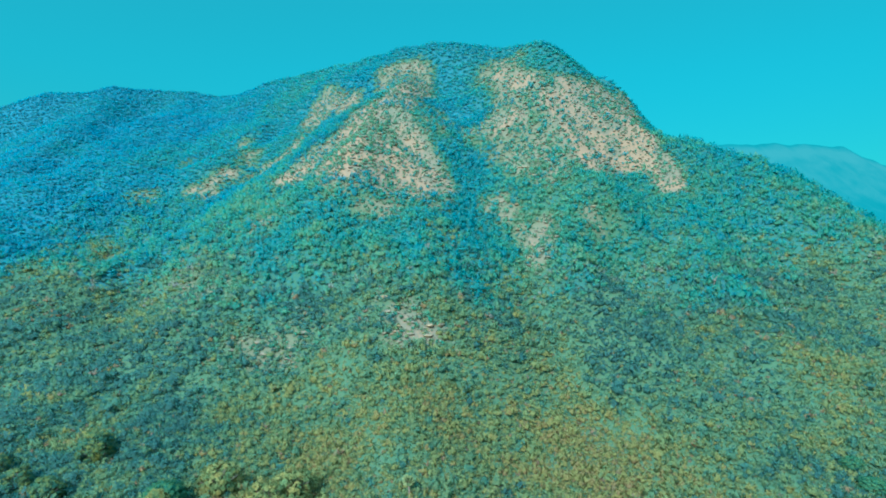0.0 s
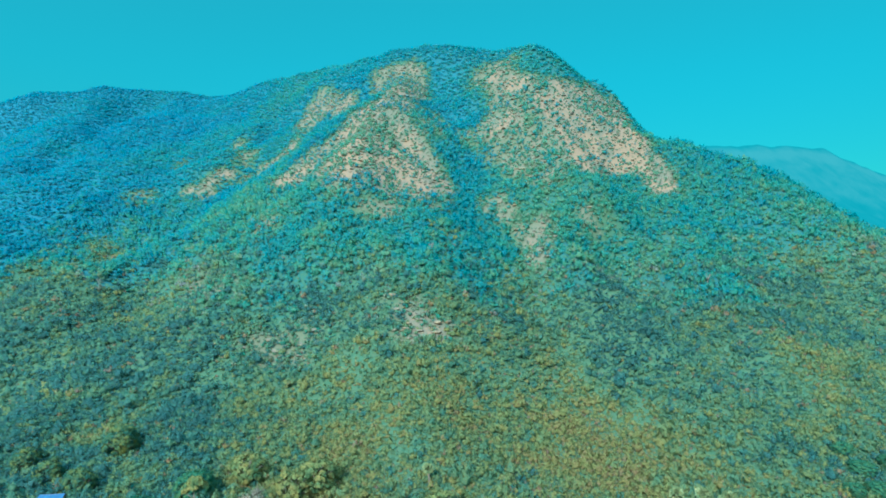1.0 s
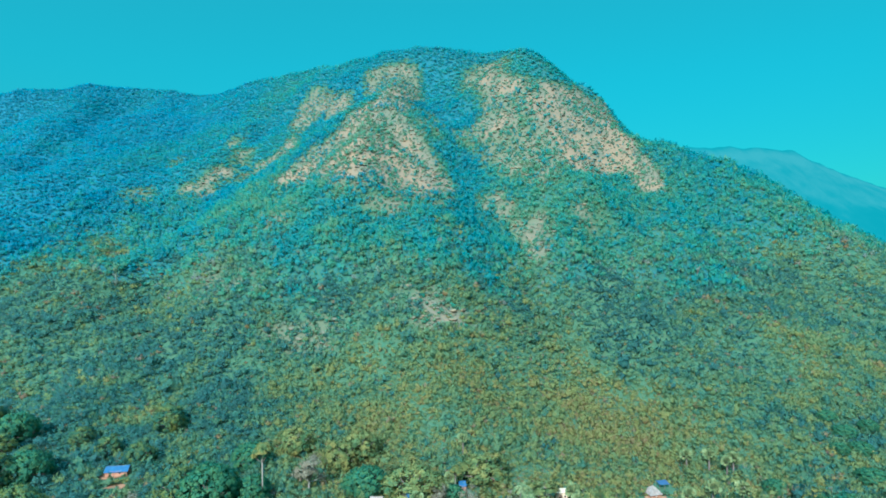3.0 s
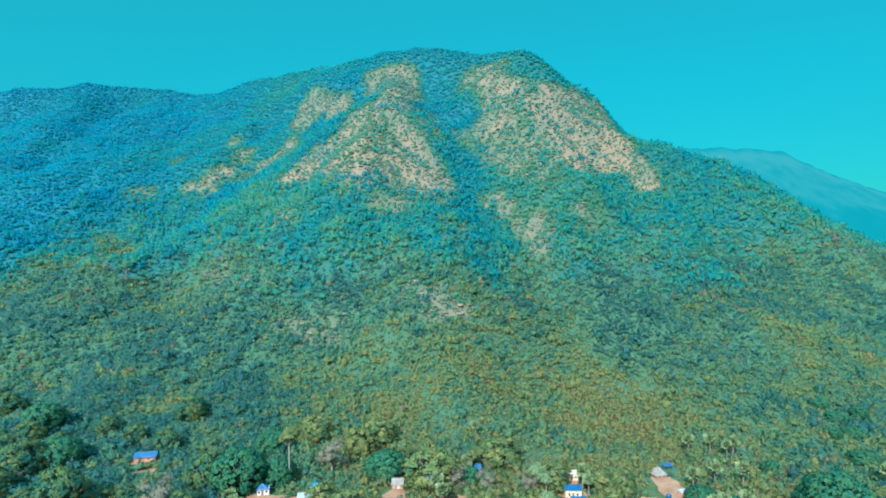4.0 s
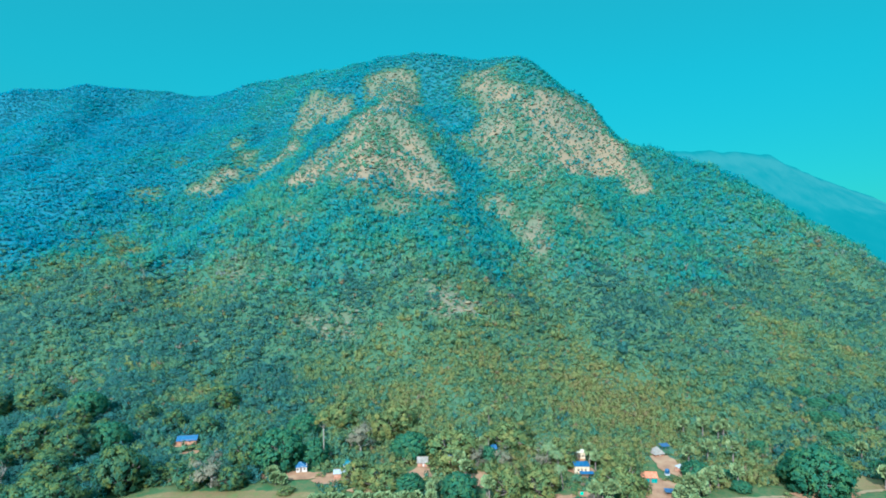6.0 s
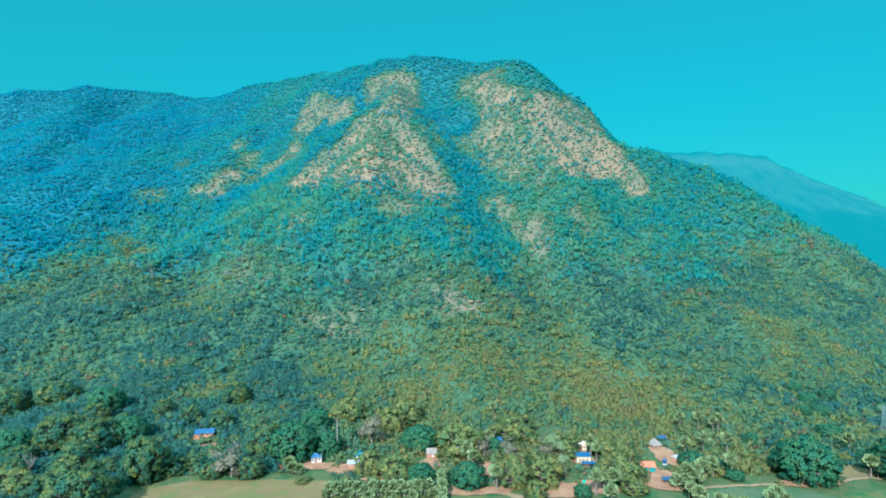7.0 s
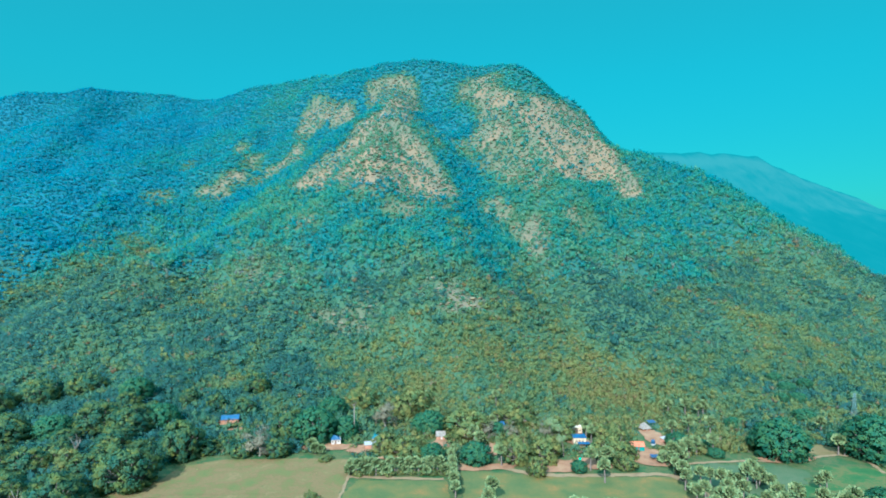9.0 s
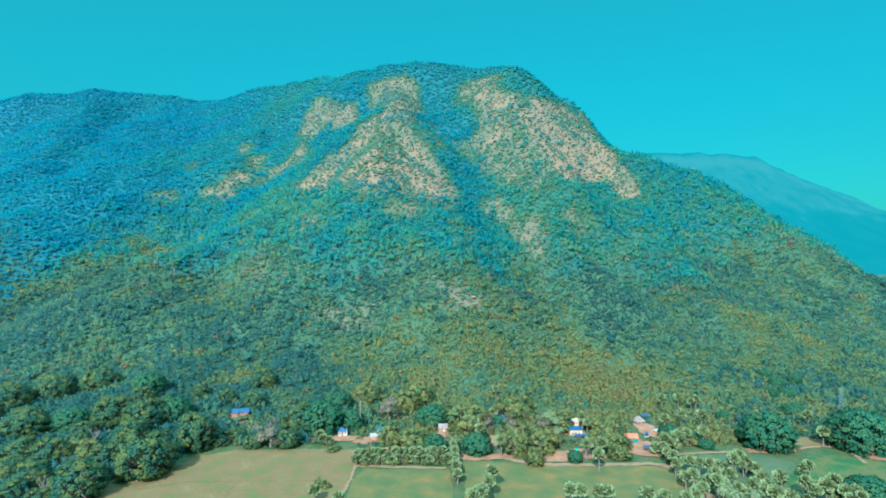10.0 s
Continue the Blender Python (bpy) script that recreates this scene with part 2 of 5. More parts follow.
def height(x, y):
    x, y = np.asarray(x, float), np.asarray(y, float)
    wx, wy = x + 9 * waves(x, y, 70, 3), y + 9 * waves(x, y, 70, 4)
    soft = 9.0
    total = np.ones(x.shape)
    for fall, rounded, crest in SPURS:
        best = np.full(x.shape, -1e4)
        for (ax, ay, az), (bx, by, bz) in zip(crest, crest[1:]):
            dx, dy = bx - ax, by - ay
            t = np.clip(((wx - ax) * dx + (wy - ay) * dy) / (dx * dx + dy * dy), 0, 1)
            d = np.hypot(wx - ax - t * dx, wy - ay - t * dy)
            best = np.maximum(best, az + t * (bz - az) - fall * (np.sqrt(d * d + rounded ** 2) - rounded))
        total = total + np.exp(np.clip(best, -400, None) / soft)
    h = soft * np.log(total)
    rough = np.clip((h - 6) / 60, 0, 1)
    return h + rough * (5 * waves(x, y, 55, 7) + 2.5 * waves(x, y, 24, 8) + 1.0 * waves(x, y, 11, 9))


def ground_z(x, y):
    return float(height(np.array([x]), np.array([y]))[0])


def mesh_from(name, verts, polys, mats, smooth=False, tint=None, normals=None):
    """A mesh from numpy vertices and a list of (n, k) index arrays."""
    me = bpy.data.meshes.new(name)
    me.vertices.add(len(verts))
    me.vertices.foreach_set("co", np.ascontiguousarray(verts, np.float32).ravel())
    loops = np.concatenate([p.ravel() for p in polys]).astype(np.int32)
    sizes = np.concatenate([np.full(len(p), p.shape[1], np.int32) for p in polys])
    me.loops.add(len(loops))
    me.loops.foreach_set("vertex_index", loops)
    me.polygons.add(len(sizes))
    me.polygons.foreach_set("loop_start", np.concatenate([[0], np.cumsum(sizes)[:-1]]).astype(np.int32))
    if smooth:
        me.polygons.foreach_set("use_smooth", np.ones(len(sizes), bool))
    else:
        me.polygons.foreach_set("use_smooth", np.zeros(len(sizes), bool))
    if tint is not None:
        at = me.attributes.new("tint", "FLOAT", "POINT")
        at.data.foreach_set("value", np.ascontiguousarray(tint, np.float32))
    for m in mats:
        me.materials.append(m)
    me.update(calc_edges=True)
    if normals is not None:
        me.polygons.foreach_set("use_smooth", np.ones(len(sizes), bool))
        me.normals_split_custom_set_from_vertices(np.ascontiguousarray(normals, np.float32))
    return me


def spread(stops):
    """Grid lines from (place, step) stops."""
    out = []
    for (a, step), (b, _) in zip(stops, stops[1:]):
        out += list(np.arange(a, b - 1e-6, (b - a) / max(1, round((b - a) / step))))
    return np.array(out + [stops[-1][0]])


# Open stony and grassy patches: how bare, and their outlines on the plan.
SUMMIT_PATCHES = [
    (0.85, [(-107, 945), (-69, 957), (-46, 959), (-25, 933), (-21, 897), (-17, 860), (-72, 773), (-99, 903)]),
    (0.85, [(-72, 773), (-42, 798), (-40, 718), (-22, 680), (-5, 648), (6, 595), (-22, 550), (-53, 541), (-83, 531), (-109, 548), (-139, 598), (-172, 639), (-189, 632), (-195, 650), (-176, 675), (-161, 685), (-139, 699), (-123, 723), (-108, 755)]),
    (0.45, [(6, 595), (-10, 533), (-55, 502), (-77, 507), (-108, 520), (-139, 591), (-70, 540)]),
    (0.6, [(-28, 793), (-7, 802), (13, 770), (-3, 699), (-22, 707)]),
]
WEST_PATCHES = [
    (0.95, [(-232, 940), (-228, 993), (-206, 989), (-177, 963), (-142, 907), (-130, 878), (-149, 864), (-178, 916), (-197, 909), (-216, 898)]),
    (0.5, [(-220, 1020), (-196, 1003), (-186, 972), (-206, 991)]),
    (0.95, [(-270, 840), (-249, 834), (-232, 843), (-227, 883), (-214, 844), (-216, 797), (-237, 788), (-254, 813)]),
    (0.9, [(-354, 781), (-340, 786), (-327, 786), (-313, 777), (-318, 770), (-335, 769)]),
    (0.9, [(-331, 793), (-320, 810), (-307, 818), (-301, 801), (-314, 796), (-323, 787)]),
    (0.6, [(-310, 846), (-305, 866), (-293, 876), (-290, 844), (-300, 839)]),
    (0.6, [(-341, 944), (-331, 947), (-315, 887), (-322, 878)]),
    (0.5, [(-283, 800), (-273, 816), (-254, 764), (-267, 763)]),
    (0.5, [(-418, 895), (-411, 912), (-401, 895), (-405, 876)]),
    (0.5, [(-435, 767), (-411, 785), (-396, 771), (-408, 756)]),
]
ROCK_FACE = [
    (1, [(120, 775), (151, 767), (205, 788), (292, 876), (272, 783), (264, 717), (271, 688), (274, 666), (266, 619), (245, 616), (242, 647), (215, 651), (159, 610), (153, 628), (145, 654), (140, 680), (127, 694), (127, 735)]),
    (0.8, [(61, 910), (80, 932), (124, 945), (117, 818), (110, 789), (117, 753), (97, 754), (80, 783), (74, 804), (57, 885)]),
    (1, [(89, 731), (103, 730), (100, 697), (84, 693), (75, 697), (81, 712)]),
    (0.7, [(26, 745), (43, 726), (62, 712), (78, 704), (67, 693), (44, 703), (28, 700)]),
    (0.6, [(81, 788), (133, 750), (150, 616), (113, 584), (86, 612), (64, 656), (52, 704)]),
]
LOWER_PATCHES = [
    (0.8, [(102, 592), (116, 609), (146, 622), (127, 590)]),
    (0.75, [(76, 545), (92, 547), (103, 543), (88, 482), (81, 467), (75, 474), (81, 526)]),
    (0.6, [(45, 582), (62, 589), (71, 572), (66, 561), (52, 566)]),
    (0.35, [(135, 538), (159, 545), (169, 531), (142, 518)]),
    (1, [(-30, 359), (-14, 362), (-5, 354), (-8, 342), (-21, 338), (-29, 347)]),
    (0.35, [(-49, 370), (-24, 376), (0, 367), (0, 343), (-25, 334), (-41, 352)]),
    (0.3, [(-255, 475), (-222, 474), (-170, 436), (-187, 410), (-238, 451)]),
    (0.3, [(-142, 369), (-114, 390), (-79, 364), (-98, 342), (-130, 349)]),
    (0.5, [(-271, 616), (-256, 623), (-239, 587), (-244, 549)]),
    (0.5, [(-182, 521), (-167, 516), (-160, 500), (-172, 503)]),
]
PATCHES = SUMMIT_PATCHES + WEST_PATCHES + ROCK_FACE + LOWER_PATCHES
CLEARINGS = [(-168, 218, 7), (-118, 181, 7), (-107, 180, 9), (-97, 176, 6), (-89, 177, 8), (-54, 181, 7), (-38, 186, 6), (-18, 196, 5), (17, 171, 8), (21, 187, 5), (14, 194, 5), (60, 187, 8), (42, 159, 9), (57, 172, 10), (68, 196, 5), (99, 189, 4), (-162, 208, 4), (-27, 158, 8), (-31, 170, 6), (-2, 150, 8), (12, 147, 7), (46, 151, 8), (-66, 162, 6), (-80, 163, 6), (-3, 204, 4)]


def inside_by(x, y, outline):
    """Distance inside an outline, minus outside it."""
    near, inside = np.full(np.shape(x), 1e9), np.zeros(np.shape(x), bool)
    for (ax, ay), (bx, by) in zip(outline, outline[1:] + outline[:1]):
        dx, dy = bx - ax, by - ay
        t = np.clip(((x - ax) * dx + (y - ay) * dy) / (dx * dx + dy * dy), 0, 1)
        near = np.minimum(near, np.hypot(x - ax - t * dx, y - ay - t * dy))
        if dy:
            inside ^= ((y > ay) != (y > by)) & (x < ax + (y - ay) * dx / dy)
    return np.where(inside, near, -near)


def openness(x, y):
    """1 in the middle of open patches, 0 in closed woods."""
    x, y = np.asarray(x, float), np.asarray(y, float)
    out = np.zeros(x.shape)
    for bare, outline in PATCHES:
        out = np.maximum(out, bare * np.clip(0.5 + (inside_by(x, y, outline) + 6) / 16, 0, 1))
    return np.clip(out + (0.2 * waves(x, y, 34, 21) + 0.35 * waves(x, y, 11, 22)) * np.clip(out * 3, 0, 1), 0, 1)


def cleared(x, y):
    out = np.zeros(np.shape(x), bool)
    for cx, cy, r in CLEARINGS:
        out |= np.hypot(x - cx, y - cy) < r
    return out


def woodiness(x, y, h):
    """0 on the scrubby lower slope, 1 in the tall woods above."""
    return np.clip((h - 62) / 60 + 0.5 * waves(x, y, 70, 5) + 0.3 * waves(x, y, 25, 6), 0, 1)


def ground_cover(x, y):
    """What grows on the soil: dark undergrowth, straw-green grass below the woods, bare stony grass in the open
    patches; bluer where haze is painted in.
    """
    grass = 0.36 * (1 - woodiness(x, y, height(x, y)))
    return np.maximum(grass, 0.2 - 0.2 * haze_tint(x, y) + 0.85 * openness(x, y) * (openness(x, y) > 0.02))


def haze_tint(x, y):
    """0 on the front slopes, 1 on the ridge and in the western valley: how much bluish haze is put into the colours."""
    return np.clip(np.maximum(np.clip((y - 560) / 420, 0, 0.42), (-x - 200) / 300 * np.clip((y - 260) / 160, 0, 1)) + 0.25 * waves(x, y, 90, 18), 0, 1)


GULLIES = [[(43, 673), (30, 535), (18, 407), (45, 384), (75, 378)], [(115, 411), (108, 365), (114, 321), (128, 292)], [(-212, 545), (-152, 466), (-116, 425), (-99, 389)]]


def gully(x, y):
    """1 along the moist gullies, where taller dark trees stand."""
    out = np.zeros(np.shape(x))
    for line in GULLIES:
        for (ax, ay), (bx, by) in zip(line, line[1:]):
            dx, dy = bx - ax, by - ay
            t = np.clip(((x - ax) * dx + (y - ay) * dy) / (dx * dx + dy * dy), 0, 1)
            out = np.maximum(out, np.exp(-(np.hypot(x - ax - t * dx, y - ay - t * dy) / 17) ** 2))
    return out


def hill_foot(x):
    """How far out the scrub and woods reach towards the plain."""
    return np.interp(x, [-700, -330, -235, -212, -190, -172, -100, -96, -60, -48, -20, 30, 52, 62, 100, 128, 150, 250, 600], [40, 85, 110, 128, 160, 174, 169, 158, 158, 156, 153, 146, 150, 148, 150, 158, 146, 122, 95]) + 3 * waves(x, x * 0, 20, 33)


gx = spread([(-4600, 400), (-1400, 18), (-450, 9), (480, 9), (560, 60), (1000, 400), (4600, 400)])
gy = spread([(-4600, 400), (-200, 20), (80, 5), (240, 8), (700, 9), (1100, 12), (1500, 80), (1900, 400), (4600, 400)])
X, Y = np.meshgrid(gx, gy)
nx, ny = len(gx), len(gy)
idx = np.arange(nx * ny).reshape(ny, nx)
quads = np.stack([idx[:-1, :-1], idx[:-1, 1:], idx[1:, 1:], idx[1:, :-1]], -1).reshape(-1, 4)
ground = new("ground", mesh_from("ground", np.stack([X, Y, height(X, Y)], -1).reshape(-1, 3), [quads], [GROUND], True, tint=ground_cover(X, Y).ravel()))
tagged(ground, "plain and steep hill of dry tan grass and soil", "ground", kind="structure")


# ---- woods and scrub on the slopes ----
def crown_shape(cards, rng, flat=0.8, card=0.5, plain=False, heart=0.9):
    """One crown of unit radius: an uneven core and ragged leaf clumps round it, from z 0 to about 1.6."""
    g = (1 + 5 ** 0.5) / 2
    if plain:
        axes = np.array([(1, 0, 0), (0, 1, 0), (-1, 0, 0), (0, -1, 0), (0, 0, 1), (0, 0, -1)], float)
        tri = np.array([(0, 1, 4), (1, 2, 4), (2, 3, 4), (3, 0, 4), (1, 0, 5), (2, 1, 5), (3, 2, 5), (0, 3, 5)])
    else:
        axes = np.array([(-1, g, 0), (1, g, 0), (-1, -g, 0), (1, -g, 0), (0, -1, g), (0, 1, g), (0, -1, -g), (0, 1, -g), (g, 0, -1), (g, 0, 1), (-g, 0, -1), (-g, 0, 1)]) / 1.902
        tri = np.array([(0, 11, 5), (0, 5, 1), (0, 1, 7), (0, 7, 10), (0, 10, 11), (1, 5, 9), (5, 11, 4), (11, 10, 2), (10, 7, 6), (7, 1, 8), (3, 9, 4), (3, 4, 2), (3, 8, 9), (4, 9, 5), (2, 4, 11), (9, 8, 1)])
    core = axes * rng.uniform(heart - 0.4, heart, (len(axes), 1)) * (1, 1, flat)
    core[:, 2] += flat * 0.75
    n = rng.normal(size=(cards, 3))
    n[:, 2] = np.abs(n[:, 2]) * 0.9 - 0.15
    n /= np.linalg.norm(n, axis=1)[:, None]
    c = n * rng.uniform(heart - 0.25, 1.08, (cards, 1)) * (1, 1, flat) + (0, 0, flat * 0.75)
    t = n * 0.8 + rng.normal(size=(cards, 3)) * 0.55
    t *= np.where((t * n).sum(1) < 0, -1, 1)[:, None]
    t /= np.linalg.norm(t, axis=1)[:, None]
    u = np.cross(t, rng.normal(size=(cards, 3)))
    u /= np.linalg.norm(u, axis=1)[:, None]
    v = np.cross(t, u)
    s = rng.uniform(0.6, 1.15, (cards, 1)) * card
    q = np.stack([c + u * s, c - u * s * 0.5 + v * s * 0.9, c - u * s * 0.6 - v * s * 0.8], 1).reshape(-1, 3)
    lean = n * 0.45 + t * 0.6 + (0, 0, 0.3)
    lean /= np.linalg.norm(lean, axis=1)[:, None]
    return np.concatenate([core, q]), tri, len(axes) + np.arange(cards * 3).reshape(-1, 3), np.concatenate([axes, np.repeat(lean, 3, 0)])


def woods(name, mat, label, x, y, radius, tall, tint, cards, seed, card=0.5, plain=False, heart=0.9, along=0.32):
    """Many crowns in one mesh, each turned, sized and toned for itself."""
    rng = np.random.default_rng(seed)
    z = height(x, y) - 0.4
    slope = np.stack([height(x - 6, y) - height(x + 6, y), height(x, y - 6) - height(x, y + 6), np.full(len(x), 12.0)], -1)
    slope /= np.linalg.norm(slope, axis=1)[:, None]
    kind = rng.integers(0, 7, len(x))
    V, T, Q, C, N, base = [], [], [], [], [], 0
    for k in range(7):
        shape, tri, quad, nrm = crown_shape(cards, rng, rng.uniform(0.75, 1.0), card, plain, heart)
        pick = np.nonzero(kind == k)[0]
        a = rng.uniform(0, 2 * np.pi, len(pick))
        r, h = radius[pick], (radius * tall)[pick]
        ca, sa = np.cos(a), np.sin(a)
        vx = (shape[None, :, 0] * ca[:, None] - shape[None, :, 1] * sa[:, None]) * r[:, None] + x[pick][:, None]
        vy = (shape[None, :, 0] * sa[:, None] + shape[None, :, 1] * ca[:, None]) * r[:, None] + y[pick][:, None]
        vz = shape[None, :, 2] * h[:, None] + z[pick][:, None]
        V.append(np.stack([vx, vy, vz], -1).reshape(-1, 3))
        turned = np.stack([nrm[None, :, 0] * ca[:, None] - nrm[None, :, 1] * sa[:, None], nrm[None, :, 0] * sa[:, None] + nrm[None, :, 1] * ca[:, None], np.repeat(nrm[None, :, 2], len(pick), 0)], -1)
        turned = (1 - along) * turned + along * slope[pick][:, None, :]
        N.append((turned / np.linalg.norm(turned, axis=2)[..., None]).reshape(-1, 3))
        off = base + np.arange(len(pick))[:, None, None] * len(shape)
        T.append((tri[None] + off).reshape(-1, 3))
        Q.append((quad[None] + off).reshape(-1, 3))
        C.append(np.repeat(tint[pick], len(shape)))
        base += len(pick) * len(shape)
    me = mesh_from(name, np.concatenate(V), [np.concatenate(T), np.concatenate(Q)], [mat], False, np.concatenate(C), np.concatenate(N))
    return tagged(new(name, me), label, "woods", kind="stuff")

def scatter(x0, x1, y0, y1, step, seed):
    rng = np.random.default_rng(seed)
    a, b = np.meshgrid(np.arange(x0, x1, step), np.arange(y0, y1, step))
    a[::2] += step / 2
    x, y = a.ravel() + rng.uniform(-0.5, 0.5, a.size) * step, b.ravel() + rng.uniform(-0.5, 0.5, a.size) * step
    h = height(x, y)
    back = (height(x, y + 12) - h) / 12
    return x, y, h, back, rng


def band(x, y):
    return y + 18 * waves(x, y, 40, 17)


def scrub(name, step, seed, near, cards, card):
    x, y, h, back, rng = scatter(-760, 545, 75, 800, step, seed)
    wood = woodiness(x, y, h)
    keep = (y > hill_foot(x)) & (x < 0.9 * y + 140) & (x > -0.85 * y - 150) & ((band(x, y) < 305) == near) & ~cleared(x, y) & (back > -0.35) & (rng.random(len(x)) > 0.8 * openness(x, y)) & (rng.random(len(x)) > wood)
    x, y = x[keep], y[keep]
    # Olive at the foot, falling to the hazed teal stops farther up.
    tone = 0.41 + 0.16 * np.clip((370 - y) / 100, 0, 1) * np.clip((x + 260) / 160, 0, 1) + 0.15 * rng.normal(size=len(x)) + 0.16 * waves(x, y, 75, 11) + 0.2 * waves(x, y, 20, 12) - 0.15 * haze_tint(x, y) + 0.14 * np.exp(-((x - 80) / 110) ** 2 - ((y - 285) / 60) ** 2) - 0.1 * np.clip((-x - 150) / 50, 0, 1) * np.clip((340 - y) / 70, 0, 1) - 0.22 * np.clip((-x - 10) / 130, 0, 1) * np.clip((560 - y) / 120, 0, 1)
    damp_line = gully(x, y)
    tone = tone - 0.3 * damp_line - 0.17 * np.clip((x - 70) / 60, 0, 1) + 0.08 * np.exp(-((x - 40) / 70) ** 2 - ((y - 200) / 50) ** 2)
    big = rng.random(len(x)) < 0.07 + 0.2 * damp_line
    tone = np.where(rng.random(len(x)) < 0.05 + 0.06 * (waves(x, y, 26, 19) > 0.3), rng.uniform(0.8, 0.97, len(x)), np.clip(tone - 0.16 * big, 0.04, 0.74))
    tone = np.clip(tone + 0.4 * np.exp(-((x + 185) / 16) ** 2 - ((y - 283) / 12) ** 2), 0, 0.9)
    size = np.clip(2.2 * np.exp(0.4 * rng.normal(size=len(x))), 1.0, 5.2) * (step / 2.9) * (1 + 0.2 * waves(x, y, 30, 13)) * np.where(big, 1.4, 1) * np.where(tone > 0.79, 0.7, 1)
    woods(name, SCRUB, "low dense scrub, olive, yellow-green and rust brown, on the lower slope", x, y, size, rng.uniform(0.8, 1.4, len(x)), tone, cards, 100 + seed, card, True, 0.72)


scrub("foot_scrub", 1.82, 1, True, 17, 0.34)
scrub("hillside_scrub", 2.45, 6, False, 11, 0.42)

x, y, h, back, rng = scatter(-480, 545, 150, 770, 3.7, 2)
open_here, wood = openness(x, y), woodiness(x, y, h)
keep = (y > hill_foot(x)) & ~cleared(x, y) & (back > -0.35) & (rng.random(len(x)) > 0.8 * open_here) & (rng.random(len(x)) < wood)
x, y, open_here = x[keep], y[keep], open_here[keep]
wood = wood[keep]
tone_w = np.clip(0.55 - 0.3 * haze_tint(x, y) + 0.3 * (1 - wood) + 0.10 * rng.normal(size=len(x)) + 0.14 * waves(x, y, 50, 14) + 0.12 * waves(x, y, 18, 16) + 0.12 * open_here - 0.12 * gully(x, y), 0.4 * (1 - haze_tint(x, y)), 1)
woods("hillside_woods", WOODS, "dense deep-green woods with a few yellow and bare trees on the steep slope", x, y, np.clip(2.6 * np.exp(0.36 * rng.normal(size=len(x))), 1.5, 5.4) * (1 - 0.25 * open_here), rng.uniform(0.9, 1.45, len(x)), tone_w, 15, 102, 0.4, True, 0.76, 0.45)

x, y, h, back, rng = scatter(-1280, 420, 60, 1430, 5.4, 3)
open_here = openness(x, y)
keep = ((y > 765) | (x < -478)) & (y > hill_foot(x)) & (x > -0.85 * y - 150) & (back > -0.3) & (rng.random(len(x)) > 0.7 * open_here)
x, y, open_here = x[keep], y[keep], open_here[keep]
tone_f = np.clip(0.5 - 0.3 * haze_tint(x, y) + 0.07 * rng.normal(size=len(x)) + 0.12 * waves(x, y, 80, 15) + 0.15 * open_here, 0, 1)
woods("ridge_woods", WOODS, "closed woods covering the ridge and its far spurs, coloured bluish for haze", x, y, rng.uniform(3.0, 4.8, len(x)) * (1 - 0.4 * open_here), rng.uniform(0.6, 0.95, len(x)), tone_f, 10, 103, 0.52, True, 0.86, 0.55)

x, y, h, back, rng = scatter(-440, 300, 330, 1000, 3.6, 4)
open_here = openness(x, y)
keep = (open_here > 0.08) & (rng.random(len(x)) < 0.92 - 0.5 * open_here)
x, y = x[keep], y[keep]
woods("patch_bushes", BUSH, "leafless grey and straw-coloured bushes on the stony patches", x, y, rng.uniform(1.0, 2.3, len(x)), rng.uniform(0.9, 1.5, len(x)), np.clip(0.45 + 0.3 * rng.normal(size=len(x)), 0, 1), 8, 104, 0.5, True)

# Boulders and ledges on the stony patches.
xb, yb, h, back, rng = scatter(-440, 310, 330, 990, 4.8, 5)
keep = (openness(xb, yb) > 0.35) & (rng.random(len(xb)) < 0.3)
xb, yb = xb[keep], yb[keep]
rb = rng.uniform(0.9, 3.6, len(xb)) * rng.uniform(0.5, 1.0, len(xb))
g = (1 + 5 ** 0.5) / 2
shape = np.array([(-1, g, 0), (1, g, 0), (-1, -g, 0), (1, -g, 0), (0, -1, g), (0, 1, g), (0, -1, -g), (0, 1, -g), (g, 0, -1), (g, 0, 1), (-g, 0, -1), (-g, 0, 1)]) * 0.45
tri = np.array([(0, 11, 5), (0, 5, 1), (0, 1, 7), (0, 7, 10), (0, 10, 11), (1, 5, 9), (5, 11, 4), (11, 10, 2), (10, 7, 6), (7, 1, 8), (3, 9, 4), (3, 4, 2), (3, 2, 6), (3, 6, 8), (3, 8, 9), (4, 9, 5), (2, 4, 11), (6, 2, 10), (8, 6, 7), (9, 8, 1)])
V = shape[None] * rb[:, None, None] * rng.uniform(0.75, 1.35, (len(xb), 12, 1)) * (1.6, 1.0, 0.55)
ang = rng.uniform(0, 6.28, len(xb))
V = np.stack([V[..., 0] * np.cos(ang)[:, None] - V[..., 1] * np.sin(ang)[:, None] + xb[:, None], V[..., 0] * np.sin(ang)[:, None] + V[..., 1] * np.cos(ang)[:, None] + yb[:, None], V[..., 2] + (height(xb, yb) + 0.1 * rb)[:, None]], -1)
rocks = new("hillside_rocks", mesh_from("hillside_rocks", V.reshape(-1, 3), [(tri[None] + (np.arange(len(xb)) * 12)[:, None, None]).reshape(-1, 3)], [ROCK]))
tagged(rocks, "grey and tan boulders and ledges on the open slope", "rocks", kind="stuff")


